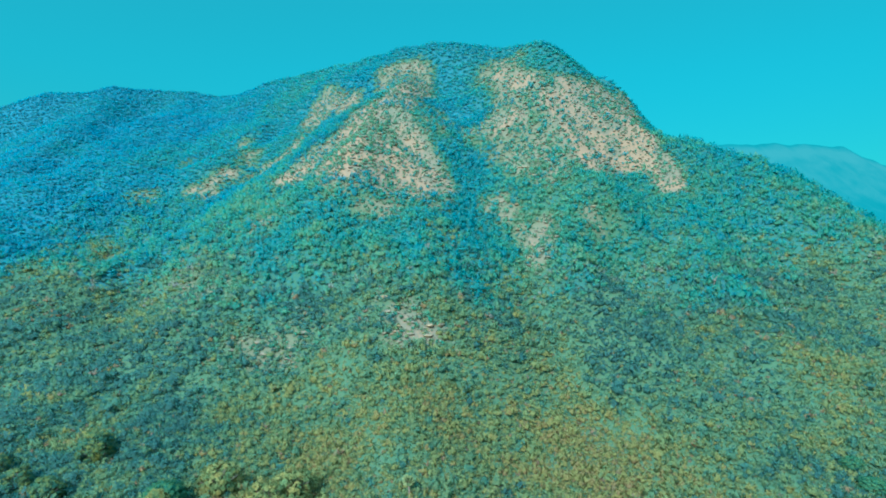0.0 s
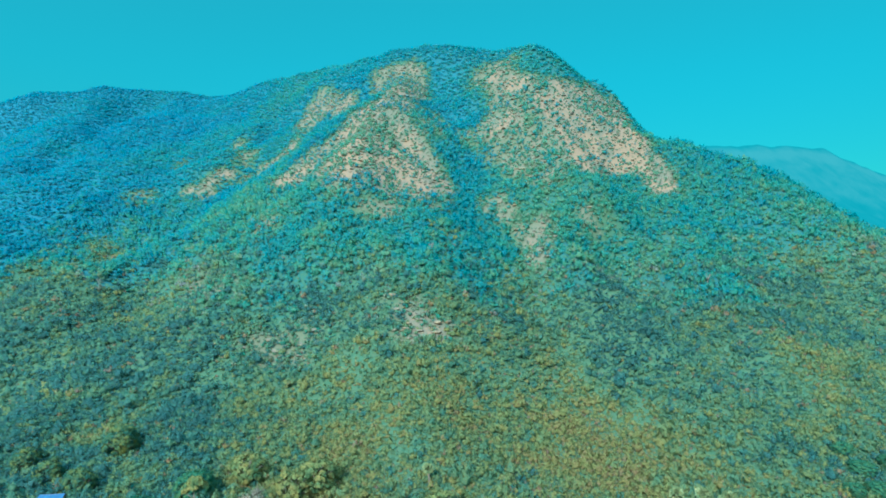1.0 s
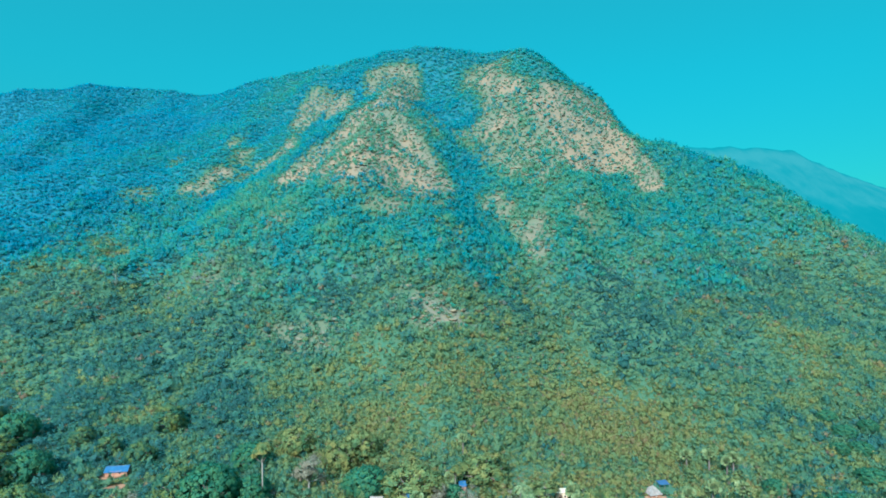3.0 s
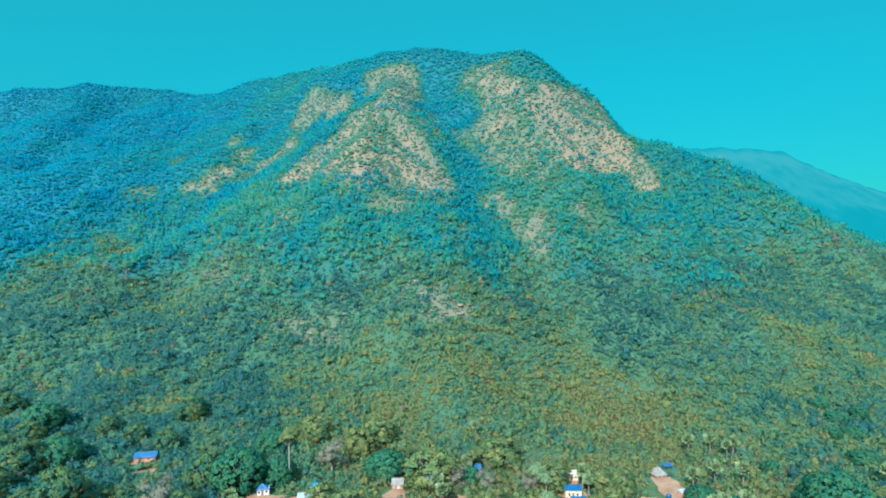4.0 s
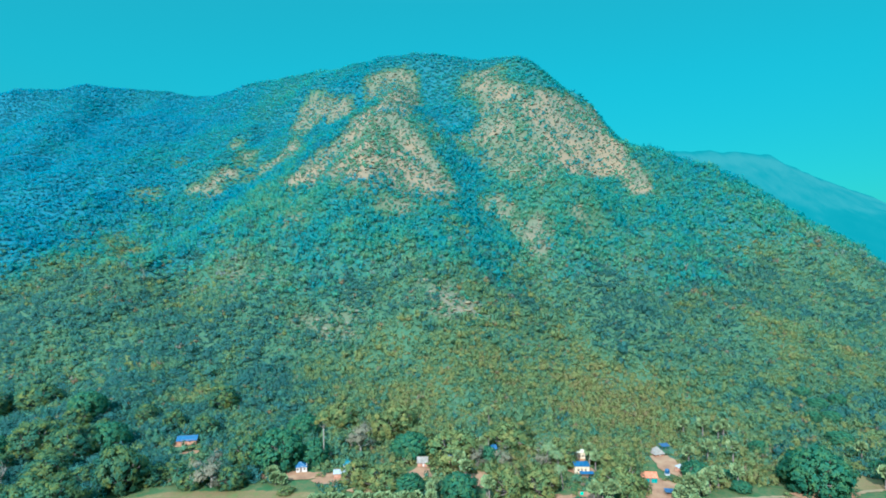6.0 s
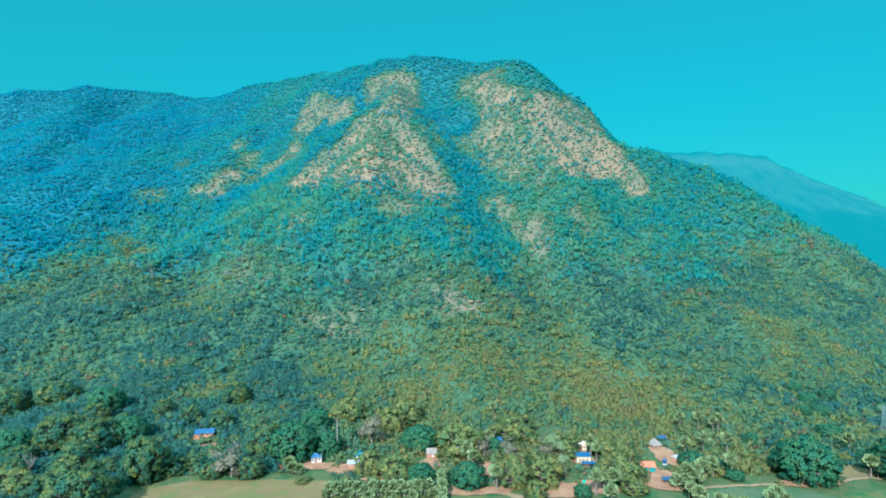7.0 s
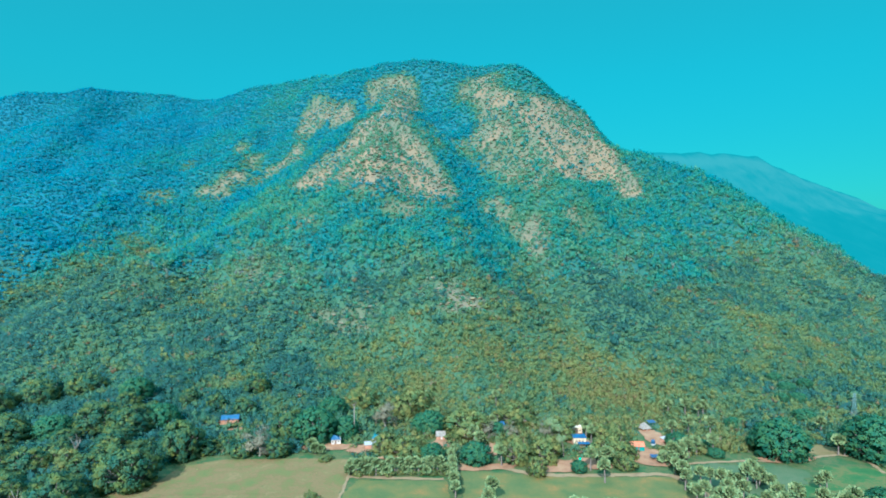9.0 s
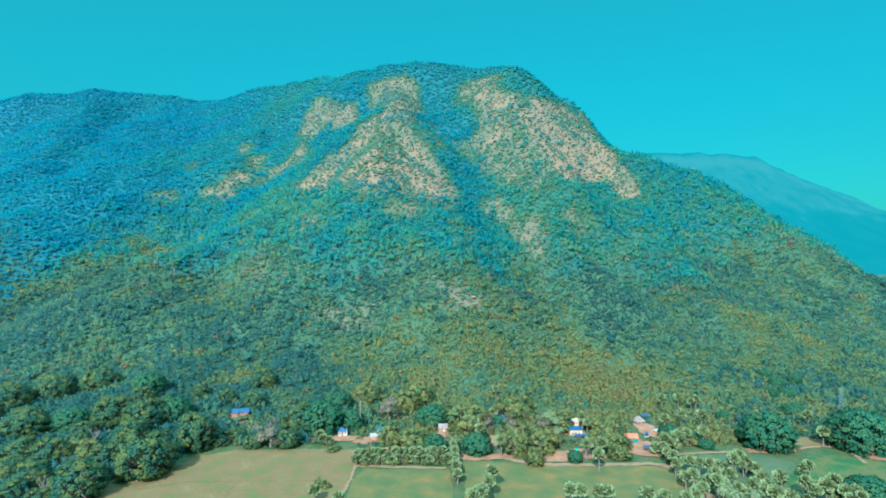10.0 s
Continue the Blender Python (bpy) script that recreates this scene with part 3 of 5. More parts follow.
# ---- distant mountain beyond the shoulder of the hill ----
FAR_CREST = [(900, 600), (1300, 668), (1480, 675), (1850, 676), (2157, 671), (2249, 613), (2569, 496), (2784, 436), (3014, 331), (3400, 250), (4100, 140)]
fx = np.linspace(900, 4100, 320)
fv = np.linspace(0, 1, 90)
FX, FV = np.meshgrid(fx, fv)
crest = np.interp(FX, [p[0] for p in FAR_CREST], [p[1] for p in FAR_CREST]) + 7 * waves(FX, FX * 0, 110, 41) + 4 * waves(FX, FX * 0, 38, 44)
fy = 3000 - 1100 * (1 - FV)
spur = np.abs(waves(FX + 0.35 * fy, fy * 0.25, 260, 45)) + 0.5 * np.abs(waves(FX + 0.3 * fy, fy * 0.3, 110, 46))
fz = crest * FV ** 1.15 + (1 - FV) * FV * (120 * waves(FX, fy, 420, 42) + 60 * waves(FX, fy, 130, 43) - 150 * (spur - 0.4)) - 5
cliff = np.clip((FV - 0.86) / 0.06, 0, 1) * np.clip((0.97 - FV) / 0.03, 0, 1)
bare = np.clip((fz - 262 + 0.03 * (FX - 2000) + 45 * waves(FX, fy, 150, 47) + 30 * waves(FX, fy, 50, 48)) / 60, 0, 1)
scree = np.exp(-((FX - 2480) / 90) ** 2 - ((fz - 120) / 55) ** 2)
shade = np.clip(0.2 + 0.36 * bare + 0.3 * cliff + 0.4 * scree + 0.14 * waves(FX, fz, 42, 49) + 0.1 * waves(FX, fz, 17, 50) - 0.35 * np.clip((FV - 0.975) / 0.02, 0, 1), 0, 1)
ridge_i = np.arange(FX.size).reshape(FX.shape)
far_quads = np.stack([ridge_i[:-1, :-1], ridge_i[:-1, 1:], ridge_i[1:, 1:], ridge_i[1:, :-1]], -1).reshape(-1, 4)
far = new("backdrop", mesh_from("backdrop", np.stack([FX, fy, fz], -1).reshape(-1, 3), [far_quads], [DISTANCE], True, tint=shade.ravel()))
tagged(far, "pale hazy blue-teal mountain with stony upper slopes in the far distance", "mountain", kind="structure")


# ---- fields, yards and tracks on the plain ----
from mathutils.geometry import delaunay_2d_cdt


def patch(name, outline, mat, label, category, lift=0.12, ragged=0.8, cell=5.0, seed=0):
    """A sheet laid over the ground inside an outline, with an uneven edge."""
    rng = np.random.default_rng(seed)
    edge = []
    for (ax, ay), (bx, by) in zip(outline, outline[1:] + outline[:1]):
        n = max(1, int(math.hypot(bx - ax, by - ay) / 2.0))
        for i in range(n):
            edge.append((ax + (bx - ax) * i / n + rng.uniform(-ragged, ragged), ay + (by - ay) * i / n + rng.uniform(-ragged, ragged)))
    pts = [Vector(p) for p in edge]
    xs, ys = [p[0] for p in edge], [p[1] for p in edge]
    for gx_ in np.arange(min(xs), max(xs), cell):
        for gy_ in np.arange(min(ys), max(ys), cell):
            pts.append(Vector((gx_ + rng.uniform(-1, 1), gy_ + rng.uniform(-1, 1))))
    vs, _, fs, *_ = delaunay_2d_cdt(pts, [], [list(range(len(edge)))], 1, 1e-4)
    v = np.array([(p.x, p.y) for p in vs])
    z = height(v[:, 0], v[:, 1]) + lift
    me = bpy.data.meshes.new(name)
    me.from_pydata([(a, b, c) for (a, b), c in zip(v, z)], [], [list(f) for f in fs])
    me.materials.append(mat)
    me.polygons.foreach_set("use_smooth", [True] * len(me.polygons))
    return tagged(new(name, me), label, category, kind="structure")


def ribbon(line, width):
    """The outline of a strip along a line."""
    left, right = [], []
    for i, (x, y) in enumerate(line):
        ax, ay = line[max(0, i - 1)]
        bx, by = line[min(len(line) - 1, i + 1)]
        n = Vector((-(by - ay), bx - ax)).normalized() * width / 2
        left.append((x + n.x, y + n.y))
        right.append((x - n.x, y - n.y))
    return left + right[::-1]


patch("plain_meadow", [(-330, 20), (330, 20), (330, 150), (230, 165), (150, 175), (60, 185), (-60, 190), (-96, 188), (-140, 184), (-178, 176), (-240, 110), (-330, 80)], MEADOW, "green and straw-coloured meadow of the plain", "meadow", 0.06, 1.5, 12, 1)
patch("fallow_field", [(-206, 120), (-195, 138), (-180, 148), (-175, 164), (-157, 169), (-124, 167), (-99, 163), (-96, 152), (-101, 128), (-104, 90), (-110, 60), (-190, 60)], FALLOW, "ploughed fallow field of dry straw-brown soil", "field", 0.14, 0.7, 6, 2)
patch("crop_field", [(-99, 128), (-94, 139), (-56, 134), (-58, 99), (-60, 60), (-105, 60)], CROP, "flat field of low green crop", "field", 0.15, 0.4, 6, 3)
patch("crop_field", [(-54, 60), (-54, 99), (-48, 147), (-40, 143), (-15, 135), (44, 127), (46, 107), (40, 60)], CROP, "broad green crop field, yellowing along its far edge", "field", 0.15, 0.5, 6, 4)
patch("wet_field", [(56, 140), (84, 138), (101, 135), (106, 125), (90, 108), (62, 106), (53, 118)], DAMP, "damp lavender-grey field beside the track", "field", 0.16, 2.2, 6, 5)
patch("crop_field", [(112, 131), (138, 126), (156, 122), (175, 112), (160, 98), (116, 102), (84, 92), (84, 106), (108, 122)], GREEN_CROP, "bright green young crop field near the cart track", "field", 0.18, 2.2, 6, 10)
patch("dry_meadow", [(135, 163), (150, 162), (147, 150), (143, 144), (118, 143), (120, 152)], FALLOW, "dry straw-coloured grass between two large trees", "meadow", 0.17, 1.6, 4, 11)
patch("field_path", ribbon([(-52, 151), (-44, 150.5), (-34, 148.5), (-25, 143), (-19, 138), (-9, 135), (2, 133.5), (12, 132.5), (25, 131.5), (38, 131), (44, 128), (47, 118), (47, 106), (43, 84), (40, 60)], 3.4), TRACK, "bare earth path along the field edge", "path", 0.24, 0.6, 3, 6)
patch("field_path", ribbon([(-98, 143), (-80, 140), (-57, 136)], 2.6), TRACK, "bare earth bank between two fields", "path", 0.24, 0.6, 3, 7)
patch("field_path", ribbon([(-103, 110), (-100, 128), (-98, 146), (-100, 160)], 1.2), TRACK, "narrow earth bank beside the fallow field", "path", 0.24, 0.4, 3, 8)
patch("field_path", ribbon([(-166, 60), (-150, 110), (-146, 150), (-150, 167)], 0.45), FALLOW, "faint footpath across the fallow field", "path", 0.2, 0.3, 3, 12)
patch("field_path", ribbon([(-196, 126), (-170, 134), (-140, 131), (-103, 128)], 0.8), FALLOW, "low grassy bank across the fallow field", "path", 0.22, 0.3, 3, 13)
patch("cart_track", ribbon([(49, 139), (58, 141), (72, 141), (90, 141), (103, 137), (116, 139), (126, 142), (135, 143), (141, 140), (142, 130), (138, 120)], 2.0), TRACK, "pale cart track curving past two large trees", "track", 0.26, 0.5, 3, 9)
YARDS = [(-172, 219, 9, 4), (-163, 209, 6, 2.2), (-112, 180, 18, 4.5), (-92, 175, 9, 6), (-54, 178, 5, 9), (-30, 172, 8, 12), (-36, 147, 16, 4.5), (-4, 145, 12, 9), (14, 146, 11, 7), (61, 178, 7, 16), (45, 151, 11, 11), (18, 178, 6, 12), (-66, 162, 18, 5), (-2, 205, 4, 6), (106, 140, 14, 4), (153, 127, 9, 6)]
for k, (yx, yy, rx, ry) in enumerate(YARDS):
    ring = [(yx + rx * math.cos(a) * (1 + 0.2 * math.sin(3 * a + k)), yy + ry * math.sin(a) * (1 + 0.2 * math.cos(2 * a + k))) for a in np.linspace(0, 2 * math.pi, 14)[:-1]]
    patch("yard", ring, EARTH, "swept red-earth yard between the houses", "yard", 0.3 + 0.01 * k, 0.6, 3, 20 + k)


# Tufts of dry and green grass over the fallow field and the meadow.
x, y, h, back, rng = scatter(-205, 200, 62, 168, 2.3, 31)
tuft = waves(x, y, 16, 51) + 0.8 * waves(x, y, 5, 52)
in_crop = ((x > -104) & (x < 47) & (y < 133)) | ((x > 84) & (x < 160) & (y < 124))
keep = (tuft > 0.15) & ~in_crop & ~cleared(x, y) & (y < hill_foot(x) + 4) & (np.abs(y - 141) > 3) & (rng.random(len(x)) < 0.75)
x, y = x[keep], y[keep]
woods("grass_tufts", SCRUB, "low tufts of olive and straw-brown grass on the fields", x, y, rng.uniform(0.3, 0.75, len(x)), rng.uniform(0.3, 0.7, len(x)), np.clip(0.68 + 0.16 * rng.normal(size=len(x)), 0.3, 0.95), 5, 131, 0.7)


# ---- building blocks ----
def part(name, bm, mat, parent, label="", smooth=False):
    me = bpy.data.meshes.new(name)
    bm.to_mesh(me)
    bm.free()
    me.materials.append(mat)
    if smooth:
        me.polygons.foreach_set("use_smooth", [True] * len(me.polygons))
    ob = new(name, me)
    ob.parent = parent
    return tagged(ob, label)


def part_mesh(name, me, parent, label=""):
    ob = new(name, me)
    ob.parent = parent
    return tagged(ob, label)


def box(bm, x0, x1, y0, y1, z0, z1, bevel=0.0):
    r = bmesh.ops.create_cube(bm, size=1, matrix=Matrix.Translation(((x0 + x1) / 2, (y0 + y1) / 2, (z0 + z1) / 2)) @ Matrix.Diagonal((x1 - x0, y1 - y0, z1 - z0, 1)))
    if bevel:
        bmesh.ops.bevel(bm, geom=list({e for v in r["verts"] for e in v.link_edges}), offset=bevel, segments=1, affect="EDGES")


def tube(bm, points, radii, sides=7):
    """A tapered, bent round stem through the points."""
    rings = []
    for i, (p, r) in enumerate(zip(points, radii)):
        d = (Vector(points[min(i + 1, len(points) - 1)]) - Vector(points[max(i - 1, 0)])).normalized()
        a = d.orthogonal().normalized()
        b = d.cross(a)
        rings.append([bm.verts.new(Vector(p) + (a * math.cos(2 * math.pi * k / sides) + b * math.sin(2 * math.pi * k / sides)) * r) for k in range(sides)])
    for lo, hi in zip(rings, rings[1:]):
        best = min(range(sides), key=lambda s: (hi[s].co - lo[0].co).length)
        for k in range(sides):
            bm.faces.new((lo[k], lo[(k + 1) % sides], hi[(k + 1 + best) % sides], hi[(k + best) % sides]))
    bm.faces.new(rings[0][::-1])
    bm.faces.new(rings[-1])


# ---- trees ----
def leaf_cloud(lobes, cards, size, rng, middle=0.5):
    """Leaf clumps over the outside of several lobes, with a thin uneven core in each."""
    V, T, Q, N, base = [], [], [], [], 0
    for cx, cy, cz, r in lobes:
        n_cards = max(10, int(cards * r * r / sum(l[3] ** 2 for l in lobes)))
        v, tri, quad, nrm = crown_shape(n_cards, rng, 0.85, size / r, True)
        v = (v - (0, 0, 0.64)) * r + (cx, cy, cz)
        V.append(v)
        out = v - (0, 0, middle)
        out /= np.linalg.norm(out, axis=1)[:, None] + 1e-6
        N.append(0.24 * nrm + 0.76 * out)
        T.append(tri + base)
        Q.append(quad + base)
        base += len(v)
    return np.concatenate(V), np.concatenate(T), np.concatenate(Q), np.concatenate(N) / np.linalg.norm(np.concatenate(N), axis=1)[:, None]


def broad_tree(kind, seed, leaf_mat, bark, label, tall=1.75, lobes_n=13, cards=900, spread_=1.0, gap=0.0):
    """A tree of unit crown radius: forked tapered trunk with limbs under a crown of leafy lobes."""
    rng = np.random.default_rng(seed)
    root = new(kind)
    mid_up = 0.56 if tall < 3 else 0.84
    lobes = [(0, 0, tall * (mid_up + 0.04), 0.55)]
    for i in range(lobes_n):
        a, up = i * 2.4 + rng.uniform(-0.4, 0.4), rng.uniform(-1.0, 1.0)
        rad = math.sqrt(max(0.05, 1 - max(up, -0.15) ** 2 * 0.8)) * rng.uniform(0.5, 0.78) * spread_
        lobes.append((rad * math.cos(a), rad * math.sin(a), tall * mid_up + up * tall * (0.92 - mid_up), rng.uniform(0.26, 0.42)))
    if cards > 2500:
        # a closed crown of many small overlapping clumps, down to the ground; domed, or heaved and uneven
        uneven = 0.0 if cards > 3500 else 0.2 if cards > 2700 else 0.3
        lobes, waist, n = [(0, 0, tall * 0.42, 0.74 - uneven)], rng.uniform(0, 6.28), 96 if cards > 3500 else 74
        for i in range(n):
            up, a = 1 - 1.75 * (i + 0.5) / n, i * 2.4 + rng.uniform(-0.25, 0.25)
            heave = 1 + uneven * (math.sin(2 * a + waist) * 0.6 + math.sin(3 * a - 2 * waist + 4 * up) * 0.7)
            rad = math.sqrt(max(0.0, 1 - up * up)) * rng.uniform(0.8, 0.93) * heave
            lobes.append((rad * math.cos(a), rad * math.sin(a), max(0.12, tall * 0.42 + up * tall * rng.uniform(0.43, 0.51) * (heave if up > 0 else 1)), rng.uniform(0.12, 0.24) + 0.2 * uneven))
    elif tall < 3 and cards > 1500:
        lobes += [(0.7 * math.cos(a), 0.7 * math.sin(a), rng.uniform(0.24, 0.4), rng.uniform(0.3, 0.38)) for a in np.arange(0, 6.2, 0.7)]
        lobes += [(rng.uniform(-0.7, 0.7), rng.uniform(-0.7, 0.7), tall * rng.uniform(0.55, 0.9), rng.uniform(0.2, 0.32)) for _ in range(16)]
    v, t, q, nrm = leaf_cloud(lobes, int(cards * 1.25), 0.06 if tall < 3 else 0.1, rng, tall * mid_up * 0.7)
    v[:, 2] = np.maximum(v[:, 2], 0.06)
    bm = bmesh.new()
    fork = Vector((rng.uniform(-0.05, 0.05), rng.uniform(-0.05, 0.05), tall * (0.3 if tall < 3 else 0.68)))
    tube(bm, [(0, 0, -0.08), (0.01, 0, 0.08), fork * 0.6 + Vector((0.02, 0, 0)), fork], [0.09, 0.065, 0.055, 0.05], 8)
    for cx, cy, cz, r in lobes[::2]:
        mid = fork.lerp(Vector((cx, cy, cz)), 0.5) + Vector((0, 0, -0.06))
        tube(bm, [fork - Vector((0, 0, 0.05)), mid, (cx, cy, cz)], [0.035, 0.022, 0.006], 5)
    part("trunk", bm, bark, root, smooth=True)
    part_mesh("crown", mesh_from("crown", v, [t, q], [leaf_mat], normals=nrm), root)
    return tagged(root, label, "tree")


def bare_tree(seed, label):
    """A dead tree of pale bare limbs, about 8 m tall."""
    rng = np.random.default_rng(seed)
    root = new("dead_tree")
    bm = bmesh.new()
    tube(bm, [(0, 0, -0.4), (0.1, 0, 1.5), (0.0, 0.1, 3.4)], [0.28, 0.22, 0.17], 7)
    part("trunk", bm, PALE_BARK, root, smooth=True)
    for i in range(7):
        a = i * 2.4 + rng.uniform(-0.3, 0.3)
        s = Vector((0, 0.1, rng.uniform(2.3, 3.4)))
        e = s + Vector((math.cos(a) * rng.uniform(1.2, 2.6), math.sin(a) * rng.uniform(1.2, 2.6), rng.uniform(2.4, 4.6)))
        m = s.lerp(e, 0.5) + Vector((rng.uniform(-0.3, 0.3), rng.uniform(-0.3, 0.3), -0.2))
        bm = bmesh.new()
        tube(bm, [s, m, e], [0.15, 0.11, 0.03], 5)
        for _ in range(4):
            f = m.lerp(e, rng.uniform(0, 0.8))
            tube(bm, [f, f + Vector((rng.uniform(-1, 1), rng.uniform(-1, 1), rng.uniform(0.5, 1.4)))], [0.06, 0.015], 4)
        part("limb", bm, PALE_BARK, root, smooth=True)
    return tagged(root, label, "tree")


def palmyra(seed, label, tall=9.0):
    """A fan palm: ringed grey trunk, a ball of stiff pleated fans, and old hanging leaves."""
    rng = np.random.default_rng(seed)
    root = new("fan_palm")
    bm = bmesh.new()
    lean = rng.uniform(-0.4, 0.4)
    pts = [(lean * (k / 6) ** 2, 0, -0.3 + (tall + 0.3) * k / 6) for k in range(7)]
    tube(bm, pts, [0.42, 0.3, 0.25, 0.23, 0.22, 0.22, 0.26], 8)
    part("trunk", bm, BARK, root, smooth=True)
    top = Vector((lean, 0, tall))

    def fan(bm, d, stalk, r):
        d = d.normalized()
        side = d.cross(Vector((rng.uniform(-1, 1), rng.uniform(-1, 1), rng.uniform(0.2, 1)))).normalized()
        nrm = side.cross(d)
        c = top + d * stalk
        w = 0.035
        quad = [bm.verts.new(top + side * w), bm.verts.new(top - side * w), bm.verts.new(c - side * w), bm.verts.new(c + side * w)]
        bm.faces.new(quad)
        hub = bm.verts.new(c)
        prev = None
        for k in range(9):
            a = math.radians(-125 + 250 * k / 8)
            out = (d * math.cos(a) + side * math.sin(a)) * r * (1 if k % 2 == 0 else 0.8) + nrm * (0.12 if k % 2 else -0.05) * r - Vector((0, 0, 0.12 * r))
            p = bm.verts.new(c + out)
            if prev:
                bm.faces.new((hub, prev, p))
            prev = p
    bm = bmesh.new()
    for i in range(40):
        a, up = i * 2.4, 1 - 1.5 * (i + 0.5) / 40
        c = math.sqrt(max(0, 1 - up * up))
        fan(bm, Vector((c * math.cos(a), c * math.sin(a), up)), rng.uniform(1.0, 1.7), rng.uniform(1.05, 1.45))
    part("crown", bm, PALM, root)
    bm = bmesh.new()
    for i in range(8):
        a = i * 0.8 + rng.uniform(-0.2, 0.2)
        fan(bm, Vector((0.55 * math.cos(a), 0.55 * math.sin(a), -0.8)), 0.9, 0.7)
    part("hanging_leaves", bm, LEAVES_DRY, root, "old brown hanging leaves")
    return tagged(root, label, "palm")


def coconut(seed, label, tall=10.0):
    """A feather palm: slim bent trunk and long arching fronds with leaflets."""
    rng = np.random.default_rng(seed)
    root = new("coconut_palm")
    bm = bmesh.new()
    pts = [(1.2 * (k / 6) ** 2, 0.3 * math.sin(k), -0.3 + (tall + 0.3) * k / 6) for k in range(7)]
    tube(bm, pts, [0.32, 0.22, 0.19, 0.17, 0.16, 0.15, 0.15], 8)
    part("trunk", bm, BARK, root, smooth=True)
    top = Vector(pts[-1])
    bm = bmesh.new()
    for i in range(18):
        a, rise = i * 2.4, rng.uniform(0.1, 1.1)
        out = Vector((math.cos(a), math.sin(a), 0))
        side = Vector((-math.sin(a), math.cos(a), 0))
        length = rng.uniform(3.0, 3.9)
        spine = [top + out * length * s * (1 - 0.15 * s) + Vector((0, 0, length * (rise * s - (0.55 + rise * 0.6) * s * s))) for s in np.linspace(0, 1, 8)]
        for p, q in zip(spine, spine[1:]):
            for sgn in (-1, 1):
                for f in (0.0, 0.5):
                    b = p.lerp(q, f)
                    e = p.lerp(q, f + 0.32)
                    tip = b.lerp(e, 0.8) + side * sgn * 0.75 + out * 0.2 - Vector((0, 0, 0.4))
                    bm.faces.new((bm.verts.new(b), bm.verts.new(e), bm.verts.new(tip)))
    part("crown", bm, PALM, root)
    return tagged(root, label, "palm")


KINDS = {
    "dark": [broad_tree("mango_tree", 11 + k, LEAVES_GREEN, BARK, "large dense dark-green broadleaf tree with a rounded crown", 1.5, 26, 3900) for k in range(2)],
    "thick": [broad_tree("broadleaf_tree", 14 + k, LEAVES, BARK, "dark-green broadleaf tree with an uneven leafy crown", 1.6, 24, 2900, 1.05) for k in range(3)],
    "olive": [broad_tree("village_tree", 21 + k, LEAVES_OLIVE, BARK, "olive-green spreading tree with a loose leafy crown", 1.55, 14, 2600) for k in range(3)],
    "dry": [broad_tree("dry_tree", 31 + k, LEAVES_DRY, PALE_BARK, "half-bare grey-brown tree with thin dry leaves", 1.8, 12, 800) for k in range(2)],
    "shrub": [broad_tree("shrub", 46 + k, (LEAVES, LEAVES_OLIVE)[k], BARK, "small leafy shrub at the edge of a red-earth yard", 1.3, 12, 420) for k in range(2)],
    "tall": [broad_tree("tall_tree", 41, LEAVES_OLIVE, PALE_BARK, "tall slender tree with a pale trunk and a small light crown", 5.2, 10, 1500, 0.9)],
}
PALMS = [palmyra(51, "fan palm with grey-green stiff leaves", 6.3), palmyra(52, "fan palm with grey-green stiff leaves", 5.0), palmyra(53, "short young fan palm with grey-green stiff leaves", 2.6)]
COCONUT = coconut(61, "coconut palm with arching yellow-green fronds")
used = set()


def plant(kind, pick, x, y, size, turn, squash=1.0):
    """The first of a kind is moved to its place, the next ones are copies."""
    ob = pick
    if ob.name not in used:
        used.add(ob.name)
        ob.matrix_basis = Matrix.LocRotScale((x, y, ground_z(x, y) - (0.17 * size if kind in ('dark', 'thick', 'olive') and size > 5 else 0.15)), Euler((0, 0, turn)), (1, 1, 1))
        ob.scale = (size, size, size * squash)
        return ob
    keep_scale = Matrix.LocRotScale((x, y, ground_z(x, y) - (0.17 * size if kind in ('dark', 'thick', 'olive') and size > 5 else 0.15)), Euler((0, 0, turn)), None)
    made = copy_thing(ob, keep_scale)
    made.scale = (size, size, size * squash)
    return made


# Single trees that stand out: kind, place, crown radius, height stretch.
TREES_THICKET = [
    ("thick", -208, 123, 10.4, 1), ("thick", -232, 135, 8.1, 1), ("thick", -239, 162, 8.5, 1), ("thick", -276, 207, 11.6, 0.9), ("dark", -256, 212, 10.1, 0.9),
    ("thick", -235, 213, 10.8, 1), ("thick", -216, 209, 10.2, 1), ("olive", -227, 166, 8.7, 0.8), ("thick", -215, 161, 7.6, 0.8), ("thick", -254, 164, 9.1, 0.9),
    ("thick", -233, 123, 6.4, 0.9), ("thick", -216, 190, 9.6, 0.8), ("dark", -214, 123, 5.6, 0.7), ("thick", -221, 121, 5.6, 0.7), ("thick", -303, 283, 12.3, 0.9),
    ("thick", -280, 294, 11.2, 0.9), ("dark", -230, 249, 9.4, 1.1), ("thick", -320, 264, 12.3, 0.9),
]
